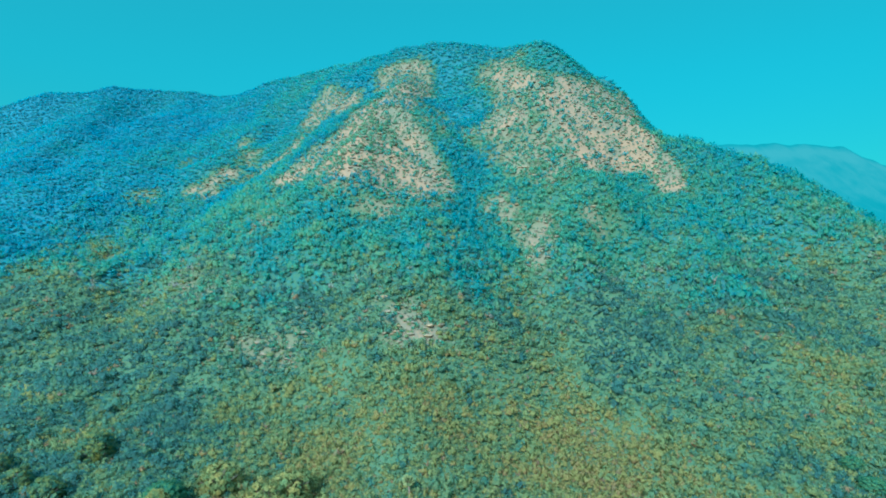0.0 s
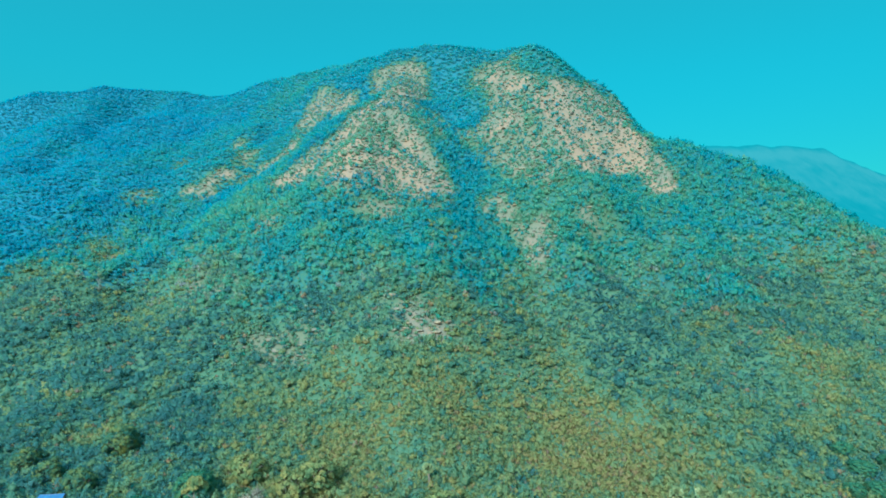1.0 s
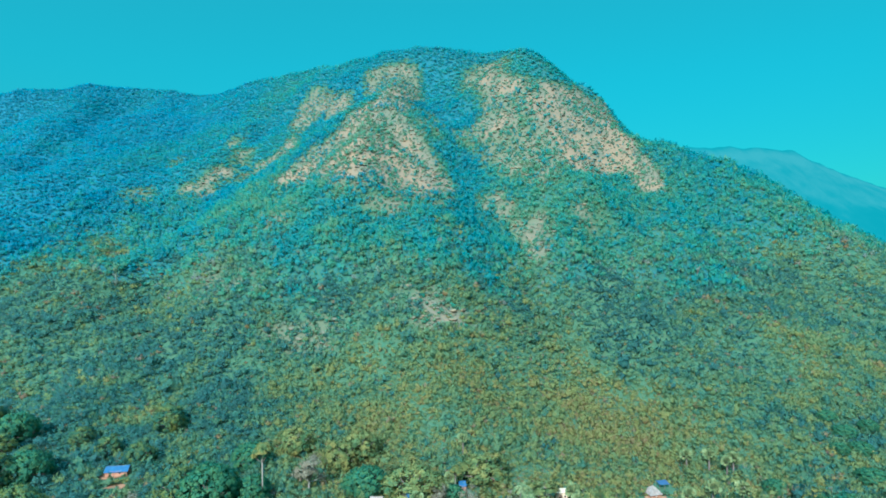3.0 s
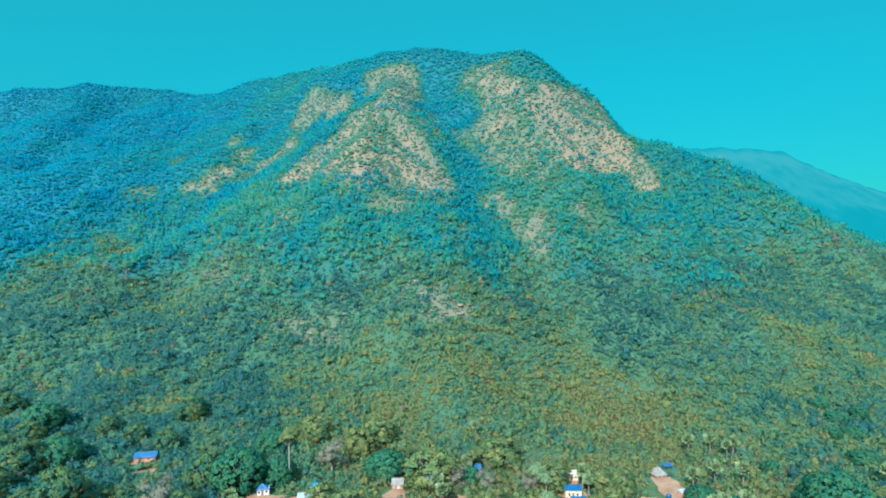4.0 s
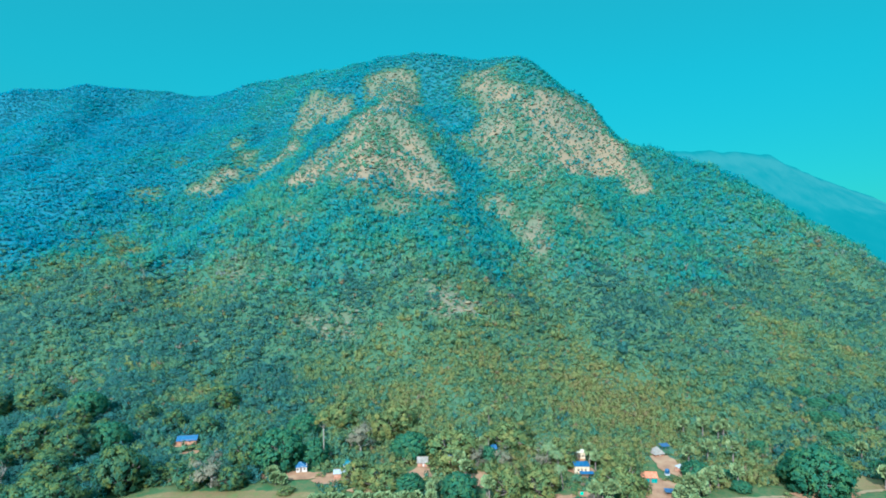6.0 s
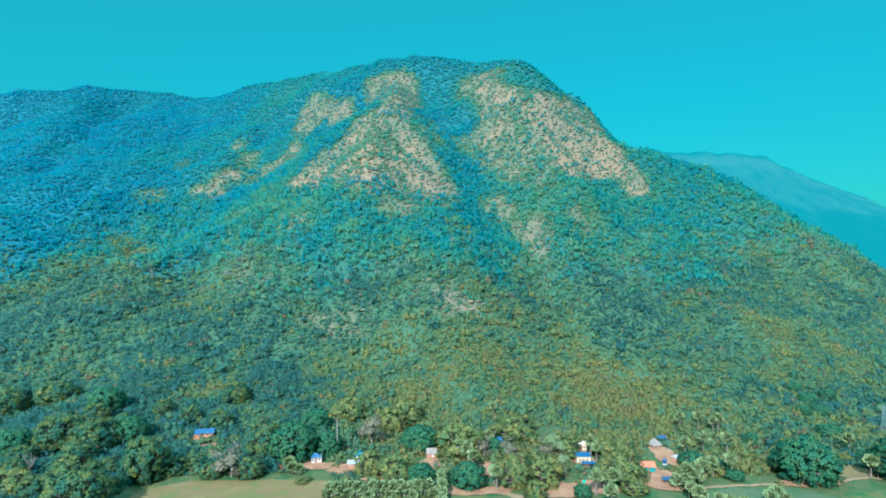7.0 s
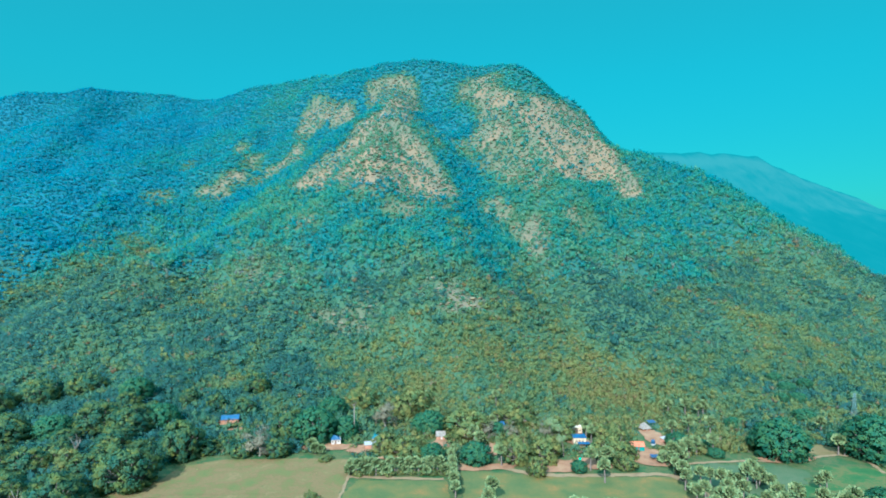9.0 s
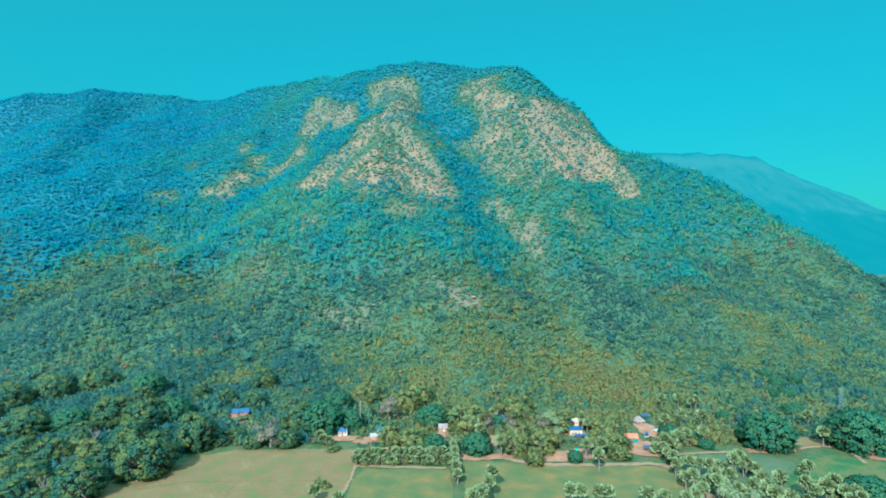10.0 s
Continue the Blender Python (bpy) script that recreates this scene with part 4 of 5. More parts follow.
TREES_WEST = [
    ("thick", -190, 144, 12.0, 1.05), ("thick", -179, 174, 9.7, 1.25), ("dark", -118, 190, 11.6, 1.1), ("thick", -131, 194, 8.8, 1.1), ("dry", -142, 172, 8.7, 0.9),
    ("thick", -133, 171, 6.0, 1), ("thick", -163, 230, 6.4, 1), ("thick", -181, 238, 6.6, 1), ("thick", -163, 262, 8.5, 1), ("dark", -204, 218, 9.3, 1),
    ("thick", -201, 252, 6.2, 0.9), ("thick", -161, 183, 5.6, 0.8), ("thick", -150, 173, 5.4, 0.8), ("thick", -168, 178, 6.0, 0.8), ("dark", -112, 224, 8.4, 1),
]
TREES_MIDDLE = [
    ("olive", -20, 151, 6.9, 1.3), ("dark", -40, 153, 7.5, 1), ("olive", -39, 194, 14.0, 0.75), ("dark", -58, 199, 9.8, 0.9), ("dark", -102, 193, 6.5, 1.3),
    ("olive", -82, 171, 6.1, 1.1), ("olive", -71, 163, 8.1, 0.9), ("dark", -60, 160, 6.4, 0.9), ("dry", -82, 202, 8.0, 1), ("olive", -71, 224, 7.9, 1.1),
    ("dry", -28, 183, 4.7, 1.2), ("dark", -22, 189, 4.2, 1.2), ("tall", -98, 190, 4.7, 1.05), ("tall", -21, 194, 2.7, 0.9), ("olive", -63, 234, 10.2, 0.9),
    ("olive", -95, 238, 8.2, 1), ("olive", -110, 163, 3.2, 0.5), ("olive", -96, 155, 2.6, 0.5), ("dark", -83, 146, 2.0, 0.7),
]
TREES_EAST = [
    ("dark", 107, 145, 13.2, 1.05), ("dark", 152, 138, 15.5, 1), ("olive", -16, 135, 4.0, 1.4), ("olive", -8, 206, 10.0, 0.85), ("olive", 10, 181, 8.5, 0.9),
    ("dark", 4, 137, 3.5, 1.1), ("olive", 27, 151, 8.6, 1), ("dark", 65, 163, 6.2, 0.9), ("olive", 39, 179, 5.5, 1), ("olive", 26, 138, 4.6, 0.9),
    ("olive", -7, 154, 8.1, 1), ("dry", 0, 176, 5.2, 1.1), ("dry", -16, 182, 5.3, 1), ("dark", 20, 147, 4.2, 1), ("dark", 106, 85, 9.4, 0.8),
    ("olive", 30, 181, 6.0, 0.9), ("olive", 99, 159, 5.1, 0.7), ("dark", 76, 148, 4.3, 0.7), ("olive", 71, 159, 5.1, 0.7), ("dark", 112, 188, 5.0, 0.8),
    ("dark", 150, 161, 4.1, 0.8), ("olive", 124, 181, 5.5, 0.7), ("dark", 157, 191, 6.4, 0.8), ("olive", 140, 162, 3.5, 0.8), ("dark", 78, 161, 3.4, 0.8),
    ("dark", 180, 246, 5.2, 0.8), ("dark", 177, 230, 6.0, 0.8), ("dark", 171, 213, 5.6, 0.8), ("dark", 193, 234, 4.8, 0.8), ("dark", 158, 210, 4.4, 0.8),
]
# Low shrubs under the palm hedge and out in the fallow field.
TREES_HEDGE = [("olive", hx, hy, hr, 0.8) for hx, hy, hr in [(-94, 143.5, 2.2), (-89, 144.5, 2.4), (-84, 144, 1.9), (-80, 142.5, 2.5), (-75, 144, 2.2), (-70, 143, 1.9), (-66, 142.5, 2.4), (-61, 141.5, 2.2), (-57, 141, 2.0), (-112, 123, 2.6), (-109, 121, 1.6)]]
BIG = TREES_THICKET + TREES_WEST + TREES_MIDDLE + TREES_EAST + TREES_HEDGE
rng = np.random.default_rng(77)
for kind, bx, by, r, st in BIG:
    pick = KINDS[kind][rng.integers(len(KINDS[kind]))]
    tagged(plant(kind, pick, bx, by, r, rng.uniform(0, 6.28), st), group="village trees")

# Smaller trees closing the thicket at the foot of the western spur.
placed = [(bx, by, r) for _, bx, by, r, _ in BIG]
while len(placed) < len(BIG) + 22:
    tx, ty, r = rng.uniform(-320, -196), rng.uniform(112, 262), rng.uniform(4.6, 7.4)
    if ty > hill_foot(tx) + 4 and all(math.hypot(tx - bx, ty - by) > 0.62 * (r + br) for bx, by, br in placed):
        placed.append((tx, ty, r))
        kind = "thick" if rng.random() < 0.88 else "olive"
        tagged(plant(kind, KINDS[kind][rng.integers(3)], tx, ty, r, rng.uniform(0, 6.28), rng.uniform(0.75, 1.0)), group="village trees")

# Shrubs and saplings along the edges of the yards.
for yx, yy, rx, ry in YARDS:
    for k in range(5):
        a = rng.uniform(0, 6.28)
        tagged(plant("shrub", KINDS["shrub"][rng.integers(2)], yx + rx * math.cos(a) * rng.uniform(0.85, 1.15), yy + ry * math.sin(a) * rng.uniform(0.85, 1.15), rng.uniform(0.9, 2.3), rng.uniform(0, 6.28), rng.uniform(0.7, 1.1)), category="shrub", group="yard shrubs")

# Palms: hedge row, column on the field bank, groups in the fields and the village.
PALMS_WEST = [
    (-37, 176, 0), (-36, 166, 0), (-41, 154, 0), (-14, 232, 0), (-26, 189, 0),
    (-23, 196, 0), (-29, 153, 0), (-29, 148, 0), (-41, 111, 0), (-44, 103, 0),
    (-47, 96, 0), (-49, 91, 0), (-52, 89, 0), (-13, 95, 1), (-9, 95, 1),
    (-3, 90, 1), (-116, 172, 2), (-118, 176, 2), (-113, 171, 2), (-113, 108, 1),
    (-103, 100, 1),
]
PALMS_VILLAGE = [
    (41, 114, 0), (42, 101, 0), (39, 89, 0), (33, 85, 0), (27, 80, 0),
    (10, 139, 0), (14, 140, 0), (17, 138, 0), (11, 125, 0), (23, 179, 0),
    (24, 174, 0), (50, 141, 0), (55, 143, 0), (60, 146, 0), (0, 90, 1),
    (15, 88, 1), (22, 88, 1), (39, 78, 3), (1, 174, 3), (5, 167, 3),
    (41, 75, 3), (3, 156, 3),
]
PALMS_FIELD = [
    (52, 139, 0), (45, 123, 0), (45, 129, 0), (52, 114, 0), (54, 109, 0),
    (46, 91, 0), (68, 113, 0), (74, 118, 0), (74, 114, 0), (72, 105, 0),
    (67, 95, 0), (64, 86, 0), (57, 100, 0), (61, 79, 0), (51, 100, 0),
    (80, 82, 0), (66, 76, 0), (68, 174, 0), (80, 179, 0), (76, 150, 0),
    (68, 151, 0), (59, 89, 0), (52, 87, 0), (73, 91, 0), (46, 97, 0),
    (52, 76, 3),
]
PALMS_EAST = [
    (98, 106, 0), (83, 90, 0), (86, 83, 0), (92, 86, 0), (94, 78, 0),
    (92, 73, 0), (90, 175, 0), (102, 206, 0), (106, 208, 0), (97, 212, 0),
    (87, 213, 0), (136, 143, 0), (150, 170, 0),
]
PALM_PLACES = PALMS_WEST + PALMS_VILLAGE + PALMS_FIELD + PALMS_EAST
for px_, py_, k in PALM_PLACES:
    src = COCONUT if k == 3 else PALMS[k]
    size = rng.uniform(1.0, 1.35)
    tagged(plant("palm", src, px_, py_, size, rng.uniform(0, 6.28)), group="palms")
    if py_ < 150 and px_ > 30:
        tagged(plant("palm", PALMS[rng.integers(0, 3)], px_ + rng.uniform(2, 3.6) * rng.choice((-1, 1)), py_ + rng.uniform(-2.5, 2.5), size * rng.uniform(0.8, 1.05), rng.uniform(0, 6.28)), group="palms")
for i in range(26):
    hx = -98.5 + i * 1.7 + rng.uniform(-0.5, 0.5)
    hy = 145.5 - 0.09 * (hx + 98) + rng.uniform(-1.3, 1.3)
    tagged(plant("palm", PALMS[1 if i % 5 else 2], hx, hy, rng.uniform(0.9, 1.15), rng.uniform(0, 6.28)), group="palm hedge")
for i in range(15):
    hy = 160 - i * 3.0
    hx = -50.2 - (160 - hy) * 0.11 + rng.uniform(-0.5, 0.5)
    tagged(plant("palm", PALMS[1 if i % 3 else 0], hx, hy, rng.uniform(0.75, 1.0), rng.uniform(0, 6.28)), group="palm column")


# ---- houses ----
def wall_ring(bm, w, d, h, thick, openings):
    """Four walls; openings in the front wall: (centre x, width, sill, head)."""
    f = -d / 2
    xs = sorted({-w / 2, w / 2} | {cx + k * ow / 2 for cx, ow, _, _ in openings for k in (-1, 1)})
    zs = sorted({0.0, h} | {z for _, _, z0, z1 in openings for z in (z0, z1)})
    for xa, xb in zip(xs, xs[1:]):
        for za, zb in zip(zs, zs[1:]):
            if not any(abs((xa + xb) / 2 - cx) < ow / 2 and z0 < (za + zb) / 2 < z1 for cx, ow, z0, z1 in openings):
                box(bm, xa, xb, f, f + thick, za, zb)
    box(bm, -w / 2, w / 2, d / 2 - thick, d / 2, 0, h)
    box(bm, -w / 2, -w / 2 + thick, f + thick, d / 2 - thick, 0, h)
    box(bm, w / 2 - thick, w / 2, f + thick, d / 2 - thick, 0, h)


def sheet(bm, corners, nu=7, nv=4, sag=0.05, thick=0.05, rib=0.0, seed=0):
    """A roof sheet between four corners (low left, low right, high right, high left), sagging and uneven, with thickness."""
    r = np.random.default_rng(seed)
    a, b, c, d = [Vector(p) for p in corners]
    nrm = (b - a).cross(d - a).normalized()
    grid = []
    for j in range(nv + 1):
        row = []
        for i in range(nu + 1):
            u, v = i / nu, j / nv
            p = (a.lerp(b, u)).lerp(d.lerp(c, u), v)
            p = p - nrm * sag * 4 * u * (1 - u) * (1 + v) + nrm * (r.uniform(-0.03, 0.03) + (rib if i % 2 else -rib))
            row.append(p)
        grid.append(row)
    top = [[bm.verts.new(p) for p in row] for row in grid]
    low = [[bm.verts.new(p - nrm * thick) for p in row] for row in grid]
    for j in range(nv):
        for i in range(nu):
            bm.faces.new((top[j][i], top[j][i + 1], top[j + 1][i + 1], top[j + 1][i]))
            bm.faces.new((low[j][i], low[j + 1][i], low[j + 1][i + 1], low[j][i + 1]))
    for i in range(nu):
        bm.faces.new((low[0][i], low[0][i + 1], top[0][i + 1], top[0][i]))
        bm.faces.new((top[nv][i], top[nv][i + 1], low[nv][i + 1], low[nv][i]))
    for j in range(nv):
        bm.faces.new((top[j][0], top[j + 1][0], low[j + 1][0], low[j][0]))
        bm.faces.new((low[j][nu], low[j + 1][nu], top[j + 1][nu], top[j][nu]))


def cottage(label, x, y, turn, w, d, h, wall_mat, roof_mat, roof="gable", rise=1.3, over=0.45, openings=(), door_mat=None, sag=0.05, rib=0.0, seed=0, base=0.3, ridge_shift=0.0):
    """A small village house: plinth, walls with openings, roof, door, windows."""
    root = new("house")
    root.matrix_basis = pose(x, y, ground_z(x, y) + base, 0, 0, turn)
    bm = bmesh.new()
    box(bm, -w / 2 - 0.3, w / 2 + 0.3, -d / 2 - 0.4, d / 2 + 0.3, -1.2, 0.003, 0.05)
    part("plinth", bm, EARTH, root)
    bm = bmesh.new()
    wall_ring(bm, w, d, h, 0.25, openings)
    if roof == "gable":
        for sx in (-w / 2, w / 2 - 0.25):
            vs = [bm.verts.new((sx + o, yy, zz)) for o in (0, 0.25) for yy, zz in ((-d / 2, h), (d / 2, h), (ridge_shift, h + rise * 0.93))]
            bm.faces.new(vs[:3][::-1])
            bm.faces.new(vs[3:])
            for i in range(3):
                j = (i + 1) % 3
                bm.faces.new((vs[i], vs[j], vs[j + 3], vs[i + 3]))
    bmesh.ops.remove_doubles(bm, verts=bm.verts, dist=0.002)
    bmesh.ops.recalc_face_normals(bm, faces=bm.faces)
    part("wall", bm, wall_mat, root)
    hw, hd = w / 2 + over, d / 2 + over
    drop = rise * over / (d / 2)
    ridge = h + rise + 0.04
    if roof == "gable":
        for k, sgn in enumerate((-1, 1)):
            bm = bmesh.new()
            c = [(-hw, sgn * hd, h + 0.04 - drop), (hw, sgn * hd, h + 0.04 - drop), (hw, ridge_shift + sgn * 0.01, ridge), (-hw, ridge_shift + sgn * 0.01, ridge)]
            if sgn > 0:
                c = [c[1], c[0], c[3], c[2]]
            sheet(bm, c, 8, 4, sag, 0.06, rib, seed + k)
            part("roof_slope", bm, roof_mat, root)
        bm = bmesh.new()
        tube(bm, [(-hw, ridge_shift, ridge + 0.01), (hw, ridge_shift, ridge + 0.01)], [0.09, 0.09], 6)
        part("ridge_cap", bm, roof_mat, root)
    elif roof == "hip":
        tip = Vector((ridge_shift, 0, h + rise))
        for k in range(4):
            a = [(-hw, -hd), (hw, -hd), (hw, hd), (-hw, hd)][k]
            b = [(-hw, -hd), (hw, -hd), (hw, hd), (-hw, hd)][(k + 1) % 4]
            bm = bmesh.new()
            e = 0.06
            va, vb = Vector((*a, h + 0.04 - drop)), Vector((*b, h + 0.04 - drop))
            sheet(bm, [va, vb, tip + (vb - tip) * e, tip + (va - tip) * e], 6, 4, sag, 0.08, rib, seed + k)
            part("roof_slope", bm, roof_mat, root)
    else:
        bm = bmesh.new()
        sheet(bm, [(-hw, -hd, h + 0.06), (hw, -hd, h + 0.06), (hw, hd, h + 0.06 + rise), (-hw, hd, h + 0.06 + rise)], 10, 4, sag, 0.07, rib, seed)
        part("roof", bm, roof_mat, root)
    for cx, ow, z0, z1 in openings:
        if z0 == 0:
            bm = bmesh.new()
            box(bm, cx - ow / 2 + 0.04, cx + ow / 2 - 0.04, -d / 2 + 0.1, -d / 2 + 0.15, 0.02, z1 - 0.03, 0.01)
            leaf = part("door", bm, door_mat or DARK_WOOD, root)
            bm = bmesh.new()
            box(bm, cx + ow / 2 - 0.2, cx + ow / 2 - 0.12, -d / 2 + 0.06, -d / 2 + 0.1, 0.95, 1.1)
            part("handle", bm, METAL, leaf)
        else:
            bm = bmesh.new()
            for s in (-1, 1):
                box(bm, cx + s * (ow / 2 - 0.03) - 0.03, cx + s * (ow / 2 - 0.03) + 0.03, -d / 2 + 0.08, -d / 2 + 0.14, z0, z1)
            box(bm, cx - ow / 2 + 0.06, cx + ow / 2 - 0.06, -d / 2 + 0.08, -d / 2 + 0.14, z1 - 0.06, z1 - 0.001)
            box(bm, cx - 0.025, cx + 0.025, -d / 2 + 0.08, -d / 2 + 0.14, z0 + 0.02, z1 - 0.06)
            win = part("window", bm, DARK_WOOD, root)
            bm = bmesh.new()
            box(bm, cx - ow / 2 - 0.06, cx + ow / 2 + 0.06, -d / 2 - 0.08, -d / 2 - 0.002, z0 - 0.07, z0)
            part("sill", bm, wall_mat, win)
    return tagged(root, label, "house", "village houses")


def awning(label, x, y, turn, w, d, low, high, mat, seed):
    """A sheet on six poles."""
    root = new("awning")
    root.matrix_basis = pose(x, y, ground_z(x, y) + 0.2, 0, 0, turn)
    bm = bmesh.new()
    sheet(bm, [(-w / 2, -d / 2, low), (w / 2, -d / 2, low), (w / 2, d / 2, high), (-w / 2, d / 2, high)], 8, 5, 0.09, 0.03, 0, seed)
    part("cover", bm, mat, root)
    for sx in (-1, 0, 1):
        for sy, top in ((-1, low), (1, high)):
            bm = bmesh.new()
            tube(bm, [(sx * (w / 2 - 0.15), sy * (d / 2 - 0.15), -0.5), (sx * (w / 2 - 0.15), sy * (d / 2 - 0.15), top - 0.08 - (0.25 if sx == 0 else 0))], [0.06, 0.05], 6)
            part("pole", bm, BARK, root)
    return tagged(root, label, "awning", "village shelters")


WHITEWASH = material("whitewash", [(0.3, (0.1641, 0.1355, 0.0983)), (0.5, (0.2309, 0.2008, 0.1523)), (0.7, (0.2565, 0.2258, 0.1769))], 0.7, 0.9, 0.01, 6)
CREAM = material("cream_plaster", [(0.3, (0.1673, 0.1251, 0.0659)), (0.5, (0.2342, 0.185, 0.1064)), (0.7, (0.2565, 0.2067, 0.1267))], 0.6, 0.9, 0.01, 6)
MUD = material("mud_wall", [(0.3, (0.1156, 0.054, 0.028)), (0.5, (0.17, 0.0828, 0.044)), (0.7, (0.204, 0.1152, 0.068))], 0.8, 0.95, 0.03, 6)
TURQUOISE = material("turquoise_wall", [(0.3, (0.0048, 0.0632, 0.0484)), (0.5, (0.0096, 0.0892, 0.067)), (0.7, (0.024, 0.1042, 0.0781))], 0.7, 0.85, 0.01, 6)
BLUE_SHEET = material("blue_tarpaulin", [(0.3, (0.0026, 0.0173, 0.0412)), (0.5, (0.0039, 0.0267, 0.0557)), (0.72, (0.0098, 0.0409, 0.0678))], 0.9, 0.5, 0.03, 5, 0.5)
TEAL_SHEET = material("teal_tarpaulin", [(0.3, (0.0045, 0.0576, 0.0816)), (0.5, (0.0067, 0.0864, 0.1056)), (0.72, (0.0224, 0.1056, 0.12))], 0.9, 0.5, 0.03, 5, 0.5)
DARK_SHEET = material("dark_tarpaulin", [(0.3, (0.0064, 0.016, 0.032)), (0.6, (0.0144, 0.032, 0.056))], 0.9, 0.55, 0.03, 5, 0.4)
TILE = material("clay_tiles", [(0.3, (0.1377, 0.0408, 0.0153)), (0.5, (0.1938, 0.0638, 0.0255)), (0.7, (0.2142, 0.0867, 0.0408))], 1.2, 0.85, 0.03, 6)
THATCH = material("grey_thatch", [(0.3, (0.0547, 0.0461, 0.033)), (0.5, (0.0979, 0.0835, 0.06)), (0.7, (0.1267, 0.1094, 0.084))], 1.0, 0.95, 0.06, 9)
CEMENT = material("cement_sheet", [(0.3, (0.096, 0.096, 0.08)), (0.5, (0.144, 0.14, 0.12)), (0.7, (0.176, 0.168, 0.144))], 0.8, 0.9, 0.01, 6)
DARK_WOOD = material("dark_wood", [(0.3, (0.05, 0.035, 0.025)), (0.6, (0.11, 0.075, 0.05))], 2, 0.7, 0.01)
METAL = material("galvanised_steel", [(0.3, (0.0624, 0.102, 0.0864)), (0.6, (0.0912, 0.138, 0.1152))], 1.5, 0.6, 0, 6, 0.5, metal=0.3)
PINK = material("pink_cloth", [(0.3, (0.272, 0.024, 0.056)), (0.6, (0.36, 0.056, 0.088))], 2, 0.9)
ORANGE = material("orange_cloth", [(0.3, (0.32, 0.112, 0.032)), (0.6, (0.384, 0.16, 0.064))], 2, 0.9)
GREEN_CLOTH = material("green_cloth", [(0.3, (0.0096, 0.16, 0.08)), (0.6, (0.024, 0.208, 0.112))], 2, 0.9)

cottage("long low mud house under a bright blue tarpaulin roof", -168, 220, 6, 8.8, 5.0, 2.0, MUD, BLUE_SHEET, "gable", 1.5, 0.5, [(-2.2, 0.9, 0, 1.85), (1.5, 0.8, 0.8, 1.5)], None, 0.08, 0, 1)
cottage("small whitewashed house with a dark door under a blue tarpaulin roof", -107, 184, 8, 4.6, 3.8, 2.5, WHITEWASH, BLUE_SHEET, "hip", 1.7, 0.3, [(-0.2, 1.0, 0, 2.0), (-1.6, 0.8, 0.9, 1.7), (1.3, 0.8, 0.9, 1.8)], None, 0.06, 0, 2, 0.5, -0.9)
cottage("low shed with a grey cement-sheet roof and mud walls", -89.5, 177, 4, 5.2, 3.6, 1.9, MUD, CEMENT, "lean", 0.5, 0.3, [(0.8, 0.9, 0, 1.8)], None, 0.02, 0.04, 3)
cottage("whitewashed hut under a pointed teal tarpaulin", -87, 187, 10, 4.0, 3.6, 2.0, WHITEWASH, TEAL_SHEET, "hip", 2.0, 0.3, [(-0.8, 0.8, 0, 1.8)], None, 0.06, 0, 4)
cottage("mud hut with an old thatched roof among trees", -53, 187, -4, 4.2, 4.0, 2.1, MUD, THATCH, "gable", 1.7, 0.5, [(0.4, 0.9, 0, 1.9)], WHITEWASH, 0.05, 0, 5)
cottage("mud house under a blue tarpaulin beside a round tree", -38.5, 189, -12, 5.2, 4.2, 2.1, MUD, BLUE_SHEET, "gable", 1.6, 0.4, [(-0.6, 0.9, 0, 1.9)], None, 0.07, 0, 6)
cottage("narrow mud hut under a faded blue sheet", -18, 199, 15, 2.8, 3.0, 2.2, MUD, BLUE_SHEET, "gable", 1.5, 0.3, [(0.2, 0.8, 0, 1.8)], None, 0.07, 0, 7)
cottage("cream plastered house with small windows and a blue sheet roof", 17, 173, -6, 6.4, 4.0, 3.0, CREAM, BLUE_SHEET, "lean", 0.7, 0.25, [(-1.7, 0.8, 0.9, 1.8), (-0.1, 0.9, 0, 2.0), (1.5, 0.8, 0.9, 1.8)], None, 0.04, 0, 8, 0.6)
cottage("cream box-shaped house with a flat cement roof", 22, 189, -6, 4.4, 4.0, 2.8, CREAM, CREAM, "lean", 0.1, 0.2, [(-0.8, 0.9, 0, 2.0), (1.0, 0.8, 0.9, 1.8)], None, 0.01, 0, 9, 0.6)
cottage("small shed with a weathered grey thatch roof", 14.5, 196, 8, 4.2, 3.2, 1.8, MUD, THATCH, "gable", 1.2, 0.3, [(0, 0.9, 0, 1.7)], None, 0.04, 0, 10)
cottage("square hut with a steep grey thatched roof", 60.5, 190, 12, 4.6, 4.4, 1.8, MUD, THATCH, "hip", 2.4, 0.7, [(0.3, 0.9, 0, 1.7)], WHITEWASH, 0.05, 0, 11)
cottage("turquoise-walled house with an orange clay-tile roof", 42, 161, -10, 7.0, 4.4, 2.5, TURQUOISE, TILE, "gable", 1.5, 0.4, [(0.7, 0.9, 0, 2.0), (-1.2, 0.8, 0.9, 1.7)], None, 0.03, 0.03, 12)
cottage("lean-to cowshed of mud and old cement sheets", 62, 170, 20, 4.4, 2.6, 1.8, MUD, CEMENT, "lean", 0.5, 0.2, [(0, 1.4, 0, 1.6)], None, 0.02, 0.03, 13)
awning("blue tarpaulin awning on poles before the cream house", 17.5, 167.5, -6, 6.0, 2.4, 1.9, 2.3, BLUE_SHEET, 14)
awning("dark blue tarpaulin shelter on poles beside the thatched hut", 68, 197, 5, 4.6, 3.4, 2.0, 2.6, DARK_SHEET, 15)
awning("low dark blue tarpaulin shelter under the fan palms", 47, 147, -6, 8.5, 3.0, 1.7, 2.2, DARK_SHEET, 17)
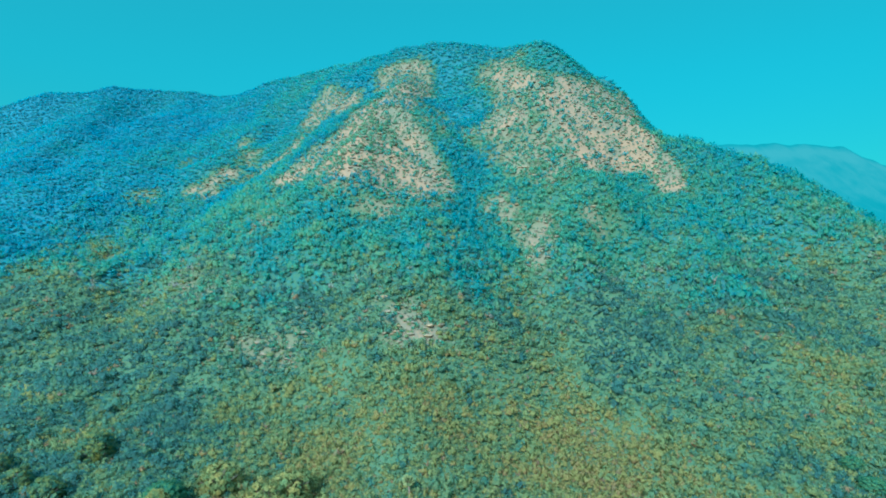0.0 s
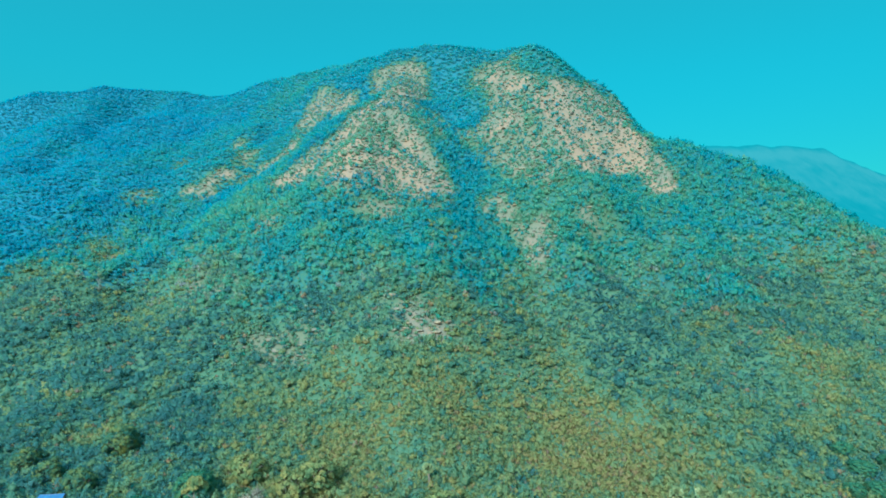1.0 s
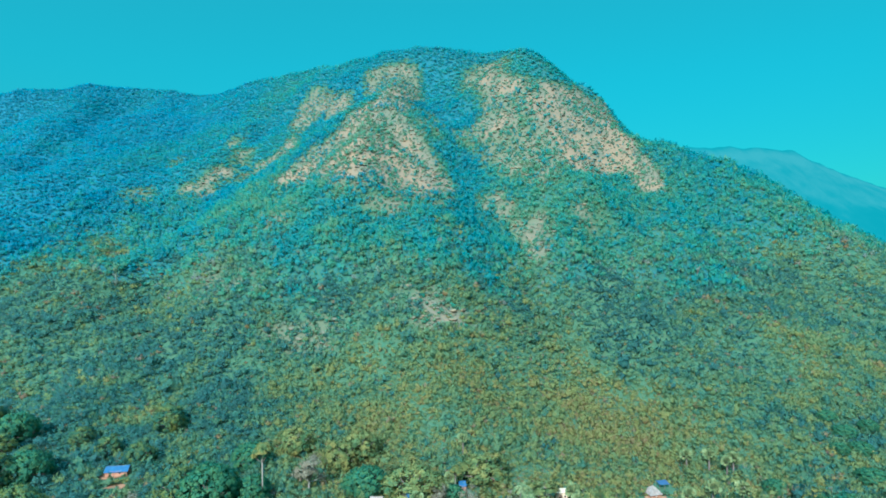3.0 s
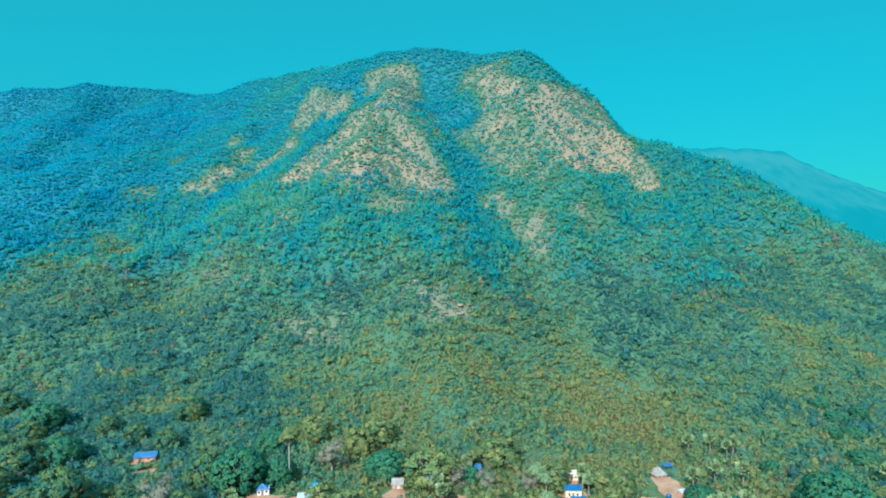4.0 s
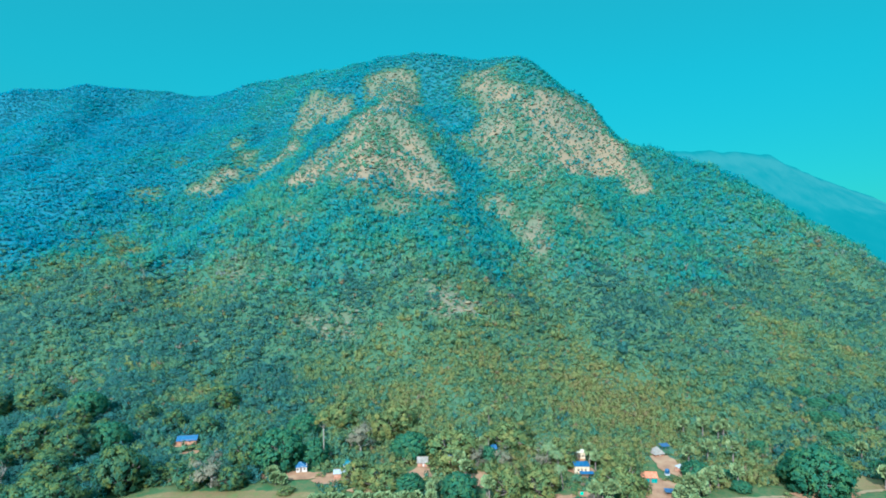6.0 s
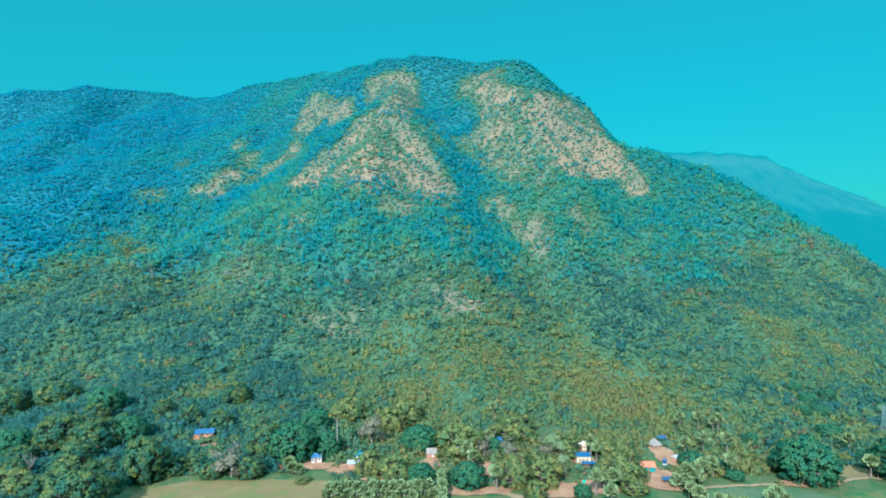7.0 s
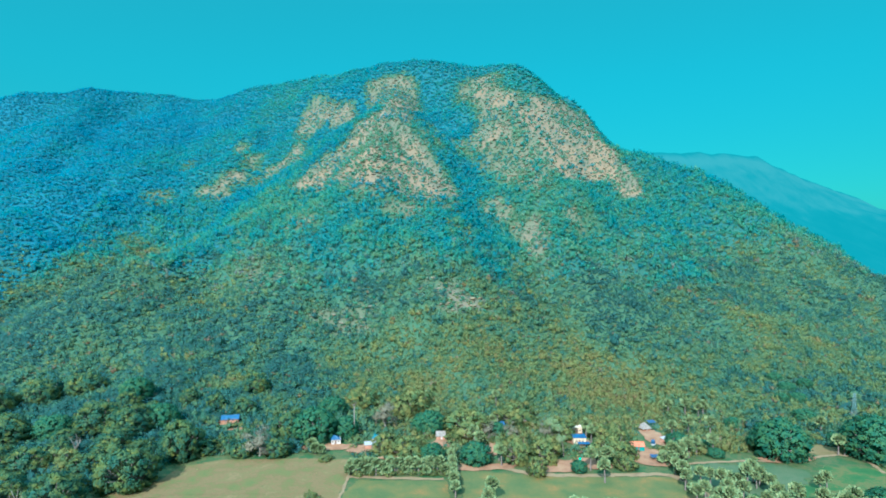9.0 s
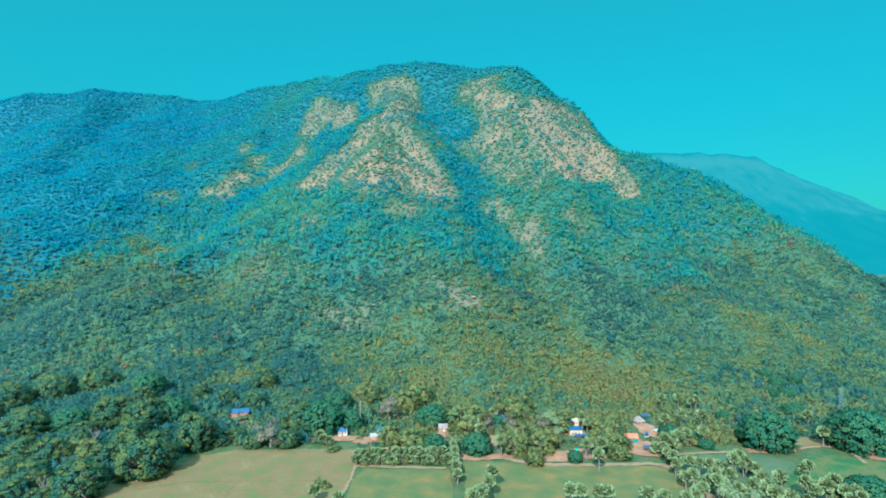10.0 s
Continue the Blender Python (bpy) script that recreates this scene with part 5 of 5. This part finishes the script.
awning("small pale sheet shelter on poles among the scrub", 99, 191, 0, 3.6, 2.6, 1.9, 2.2, WHITEWASH, 16)

# A round blue water tank on a low stone ring.
tank = new("water_tank")
tank.matrix_basis = pose(54, 167, ground_z(54, 167) + 0.3)
bm = bmesh.new()
bmesh.ops.create_cone(bm, cap_ends=True, segments=20, radius1=1.25, radius2=1.2, depth=0.8, matrix=Matrix.Translation((0, 0, 0.1)))
part("plinth", bm, CEMENT, tank)
bm = bmesh.new()
prev_r = [(0.5, 1.02), (1.0, 1.05), (1.25, 1.0), (1.8, 1.0), (2.05, 0.95), (2.3, 0.6), (2.4, 0.3)]
tube(bm, [(0, 0, z) for z, _ in prev_r], [r for _, r in prev_r], 20)
part("tank_body", bm, BLUE_SHEET, tank, smooth=True)
bm = bmesh.new()
bmesh.ops.create_cone(bm, cap_ends=True, segments=16, radius1=0.33, radius2=0.3, depth=0.12, matrix=Matrix.Translation((0, 0, 2.45)))
part("lid", bm, DARK_SHEET, tank, "dark screw lid")
tagged(tank, "round blue plastic water tank in the red-earth yard", "water tank")


def washing(label, x, y, turn, mats):
    root = new("washing_line")
    root.matrix_basis = pose(x, y, ground_z(x, y) + 0.2, 0, 0, turn)
    w = 1.5 * len(mats) + 0.6
    for s in (-1, 1):
        bm = bmesh.new()
        tube(bm, [(s * w / 2, 0, -0.5), (s * w / 2, 0, 1.9)], [0.05, 0.04], 6)
        part("pole", bm, BARK, root)
    bm = bmesh.new()
    tube(bm, [(-w / 2, 0, 1.85), (0, 0, 1.74), (w / 2, 0, 1.85)], [0.012] * 3, 4)
    part("line", bm, DARK_WOOD, root)
    for k, m in enumerate(mats):
        x0 = -w / 2 + 0.4 + k * 1.5
        bm = bmesh.new()
        sheet(bm, [(x0, 0.02, 0.5), (x0 + 1.3, 0.02, 0.5), (x0 + 1.3, 0.0, 1.75), (x0, 0.0, 1.75)], 6, 4, 0.03, 0.015, 0.03, k)
        part("cloth", bm, m, root)
    return tagged(root, label, "washing line")


washing("washing line with a pink and an orange cloth", -4.5, 149, 10, [PINK, ORANGE])
washing("washing line with a green cloth beside the fan palms", 9, 149.5, 0, [GREEN_CLOTH])


# ---- lattice pylon at the edge of the scrub ----
def strut(bm, a, b, r=0.07):
    tube(bm, [a, b], [r, r], 4)


def pylon(x, y, turn, tall=19.0):
    root = new("pylon")
    root.matrix_basis = pose(x, y, ground_z(x, y), 0, 0, turn)
    foot, top = 2.0, 0.45

    def leg_at(k, z):
        s = foot + (top - foot) * min(1, z / (tall * 0.78))
        return Vector((s * (1 if k in (0, 1) else -1), s * (1 if k in (0, 3) else -1), z))
    for k in range(4):
        bm = bmesh.new()
        tube(bm, [leg_at(k, -0.6), leg_at(k, tall * 0.78), leg_at(k, tall) * 1.0], [0.13, 0.11, 0.09], 4)
        part("leg", bm, METAL, root)
    levels = [0, 3.2, 6.0, 8.5, 10.7, 12.6, 14.2, 15.6, 17.0, 18.4]
    for k in range(4):
        bm = bmesh.new()
        for lo, hi in zip(levels, levels[1:]):
            strut(bm, leg_at(k, lo), leg_at((k + 1) % 4, hi))
            strut(bm, leg_at((k + 1) % 4, lo), leg_at(k, hi))
            strut(bm, leg_at(k, hi), leg_at((k + 1) % 4, hi))
        part("bracing", bm, METAL, root)
    for z, half in ((14.2, 3.0), (16.4, 2.6), (18.4, 2.2)):
        bm = bmesh.new()
        for s in (-1, 1):
            for yy in (-0.45, 0.45):
                strut(bm, (0, yy, z), (s * half, 0, z + 0.1))
                strut(bm, (0, yy, z + 0.9), (s * half, 0, z + 0.1))
        arm = part("cross_arm", bm, METAL, root)
        for s in (-1, 1):
            bm = bmesh.new()
            tube(bm, [(s * half, 0, z + 0.05), (s * half, 0, z - 0.3), (s * half, 0, z - 0.9)], [0.05, 0.11, 0.06], 6)
            part("insulator", bm, CEMENT, arm)
    bm = bmesh.new()
    strut(bm, (0.45, 0.45, tall), (0, 0, tall + 1.2))
    strut(bm, (-0.45, -0.45, tall), (0, 0, tall + 1.2))
    part("peak", bm, METAL, root)
    return tagged(root, "pale steel lattice pylon rising from the scrub", "pylon")


tower = pylon(189, 191, 20)
tower.scale = (0.72, 0.72, 0.76)

# Pale dead trees and bare trees on the slope.
for k, (dx, dy, s, lab) in enumerate([(-228, 178, 1.5, "dead tree with pale forked limbs above the thicket"), (-220, 122, 1.25, "dead tree with bleached limbs at the field corner"), (-12, 440, 1.3, "bare pale tree on the wooded slope"), (208, 428, 1.3, "bare grey tree on the wooded slope"), (110, 205, 0.8, "leafless tree with thin grey limbs in the scrub")]):
    ob = bare_tree(200 + k, lab)
    ob.matrix_basis = pose(dx, dy, ground_z(dx, dy) - 0.2, 0, 0, 70 * k)
    ob.scale = (s, s, s)
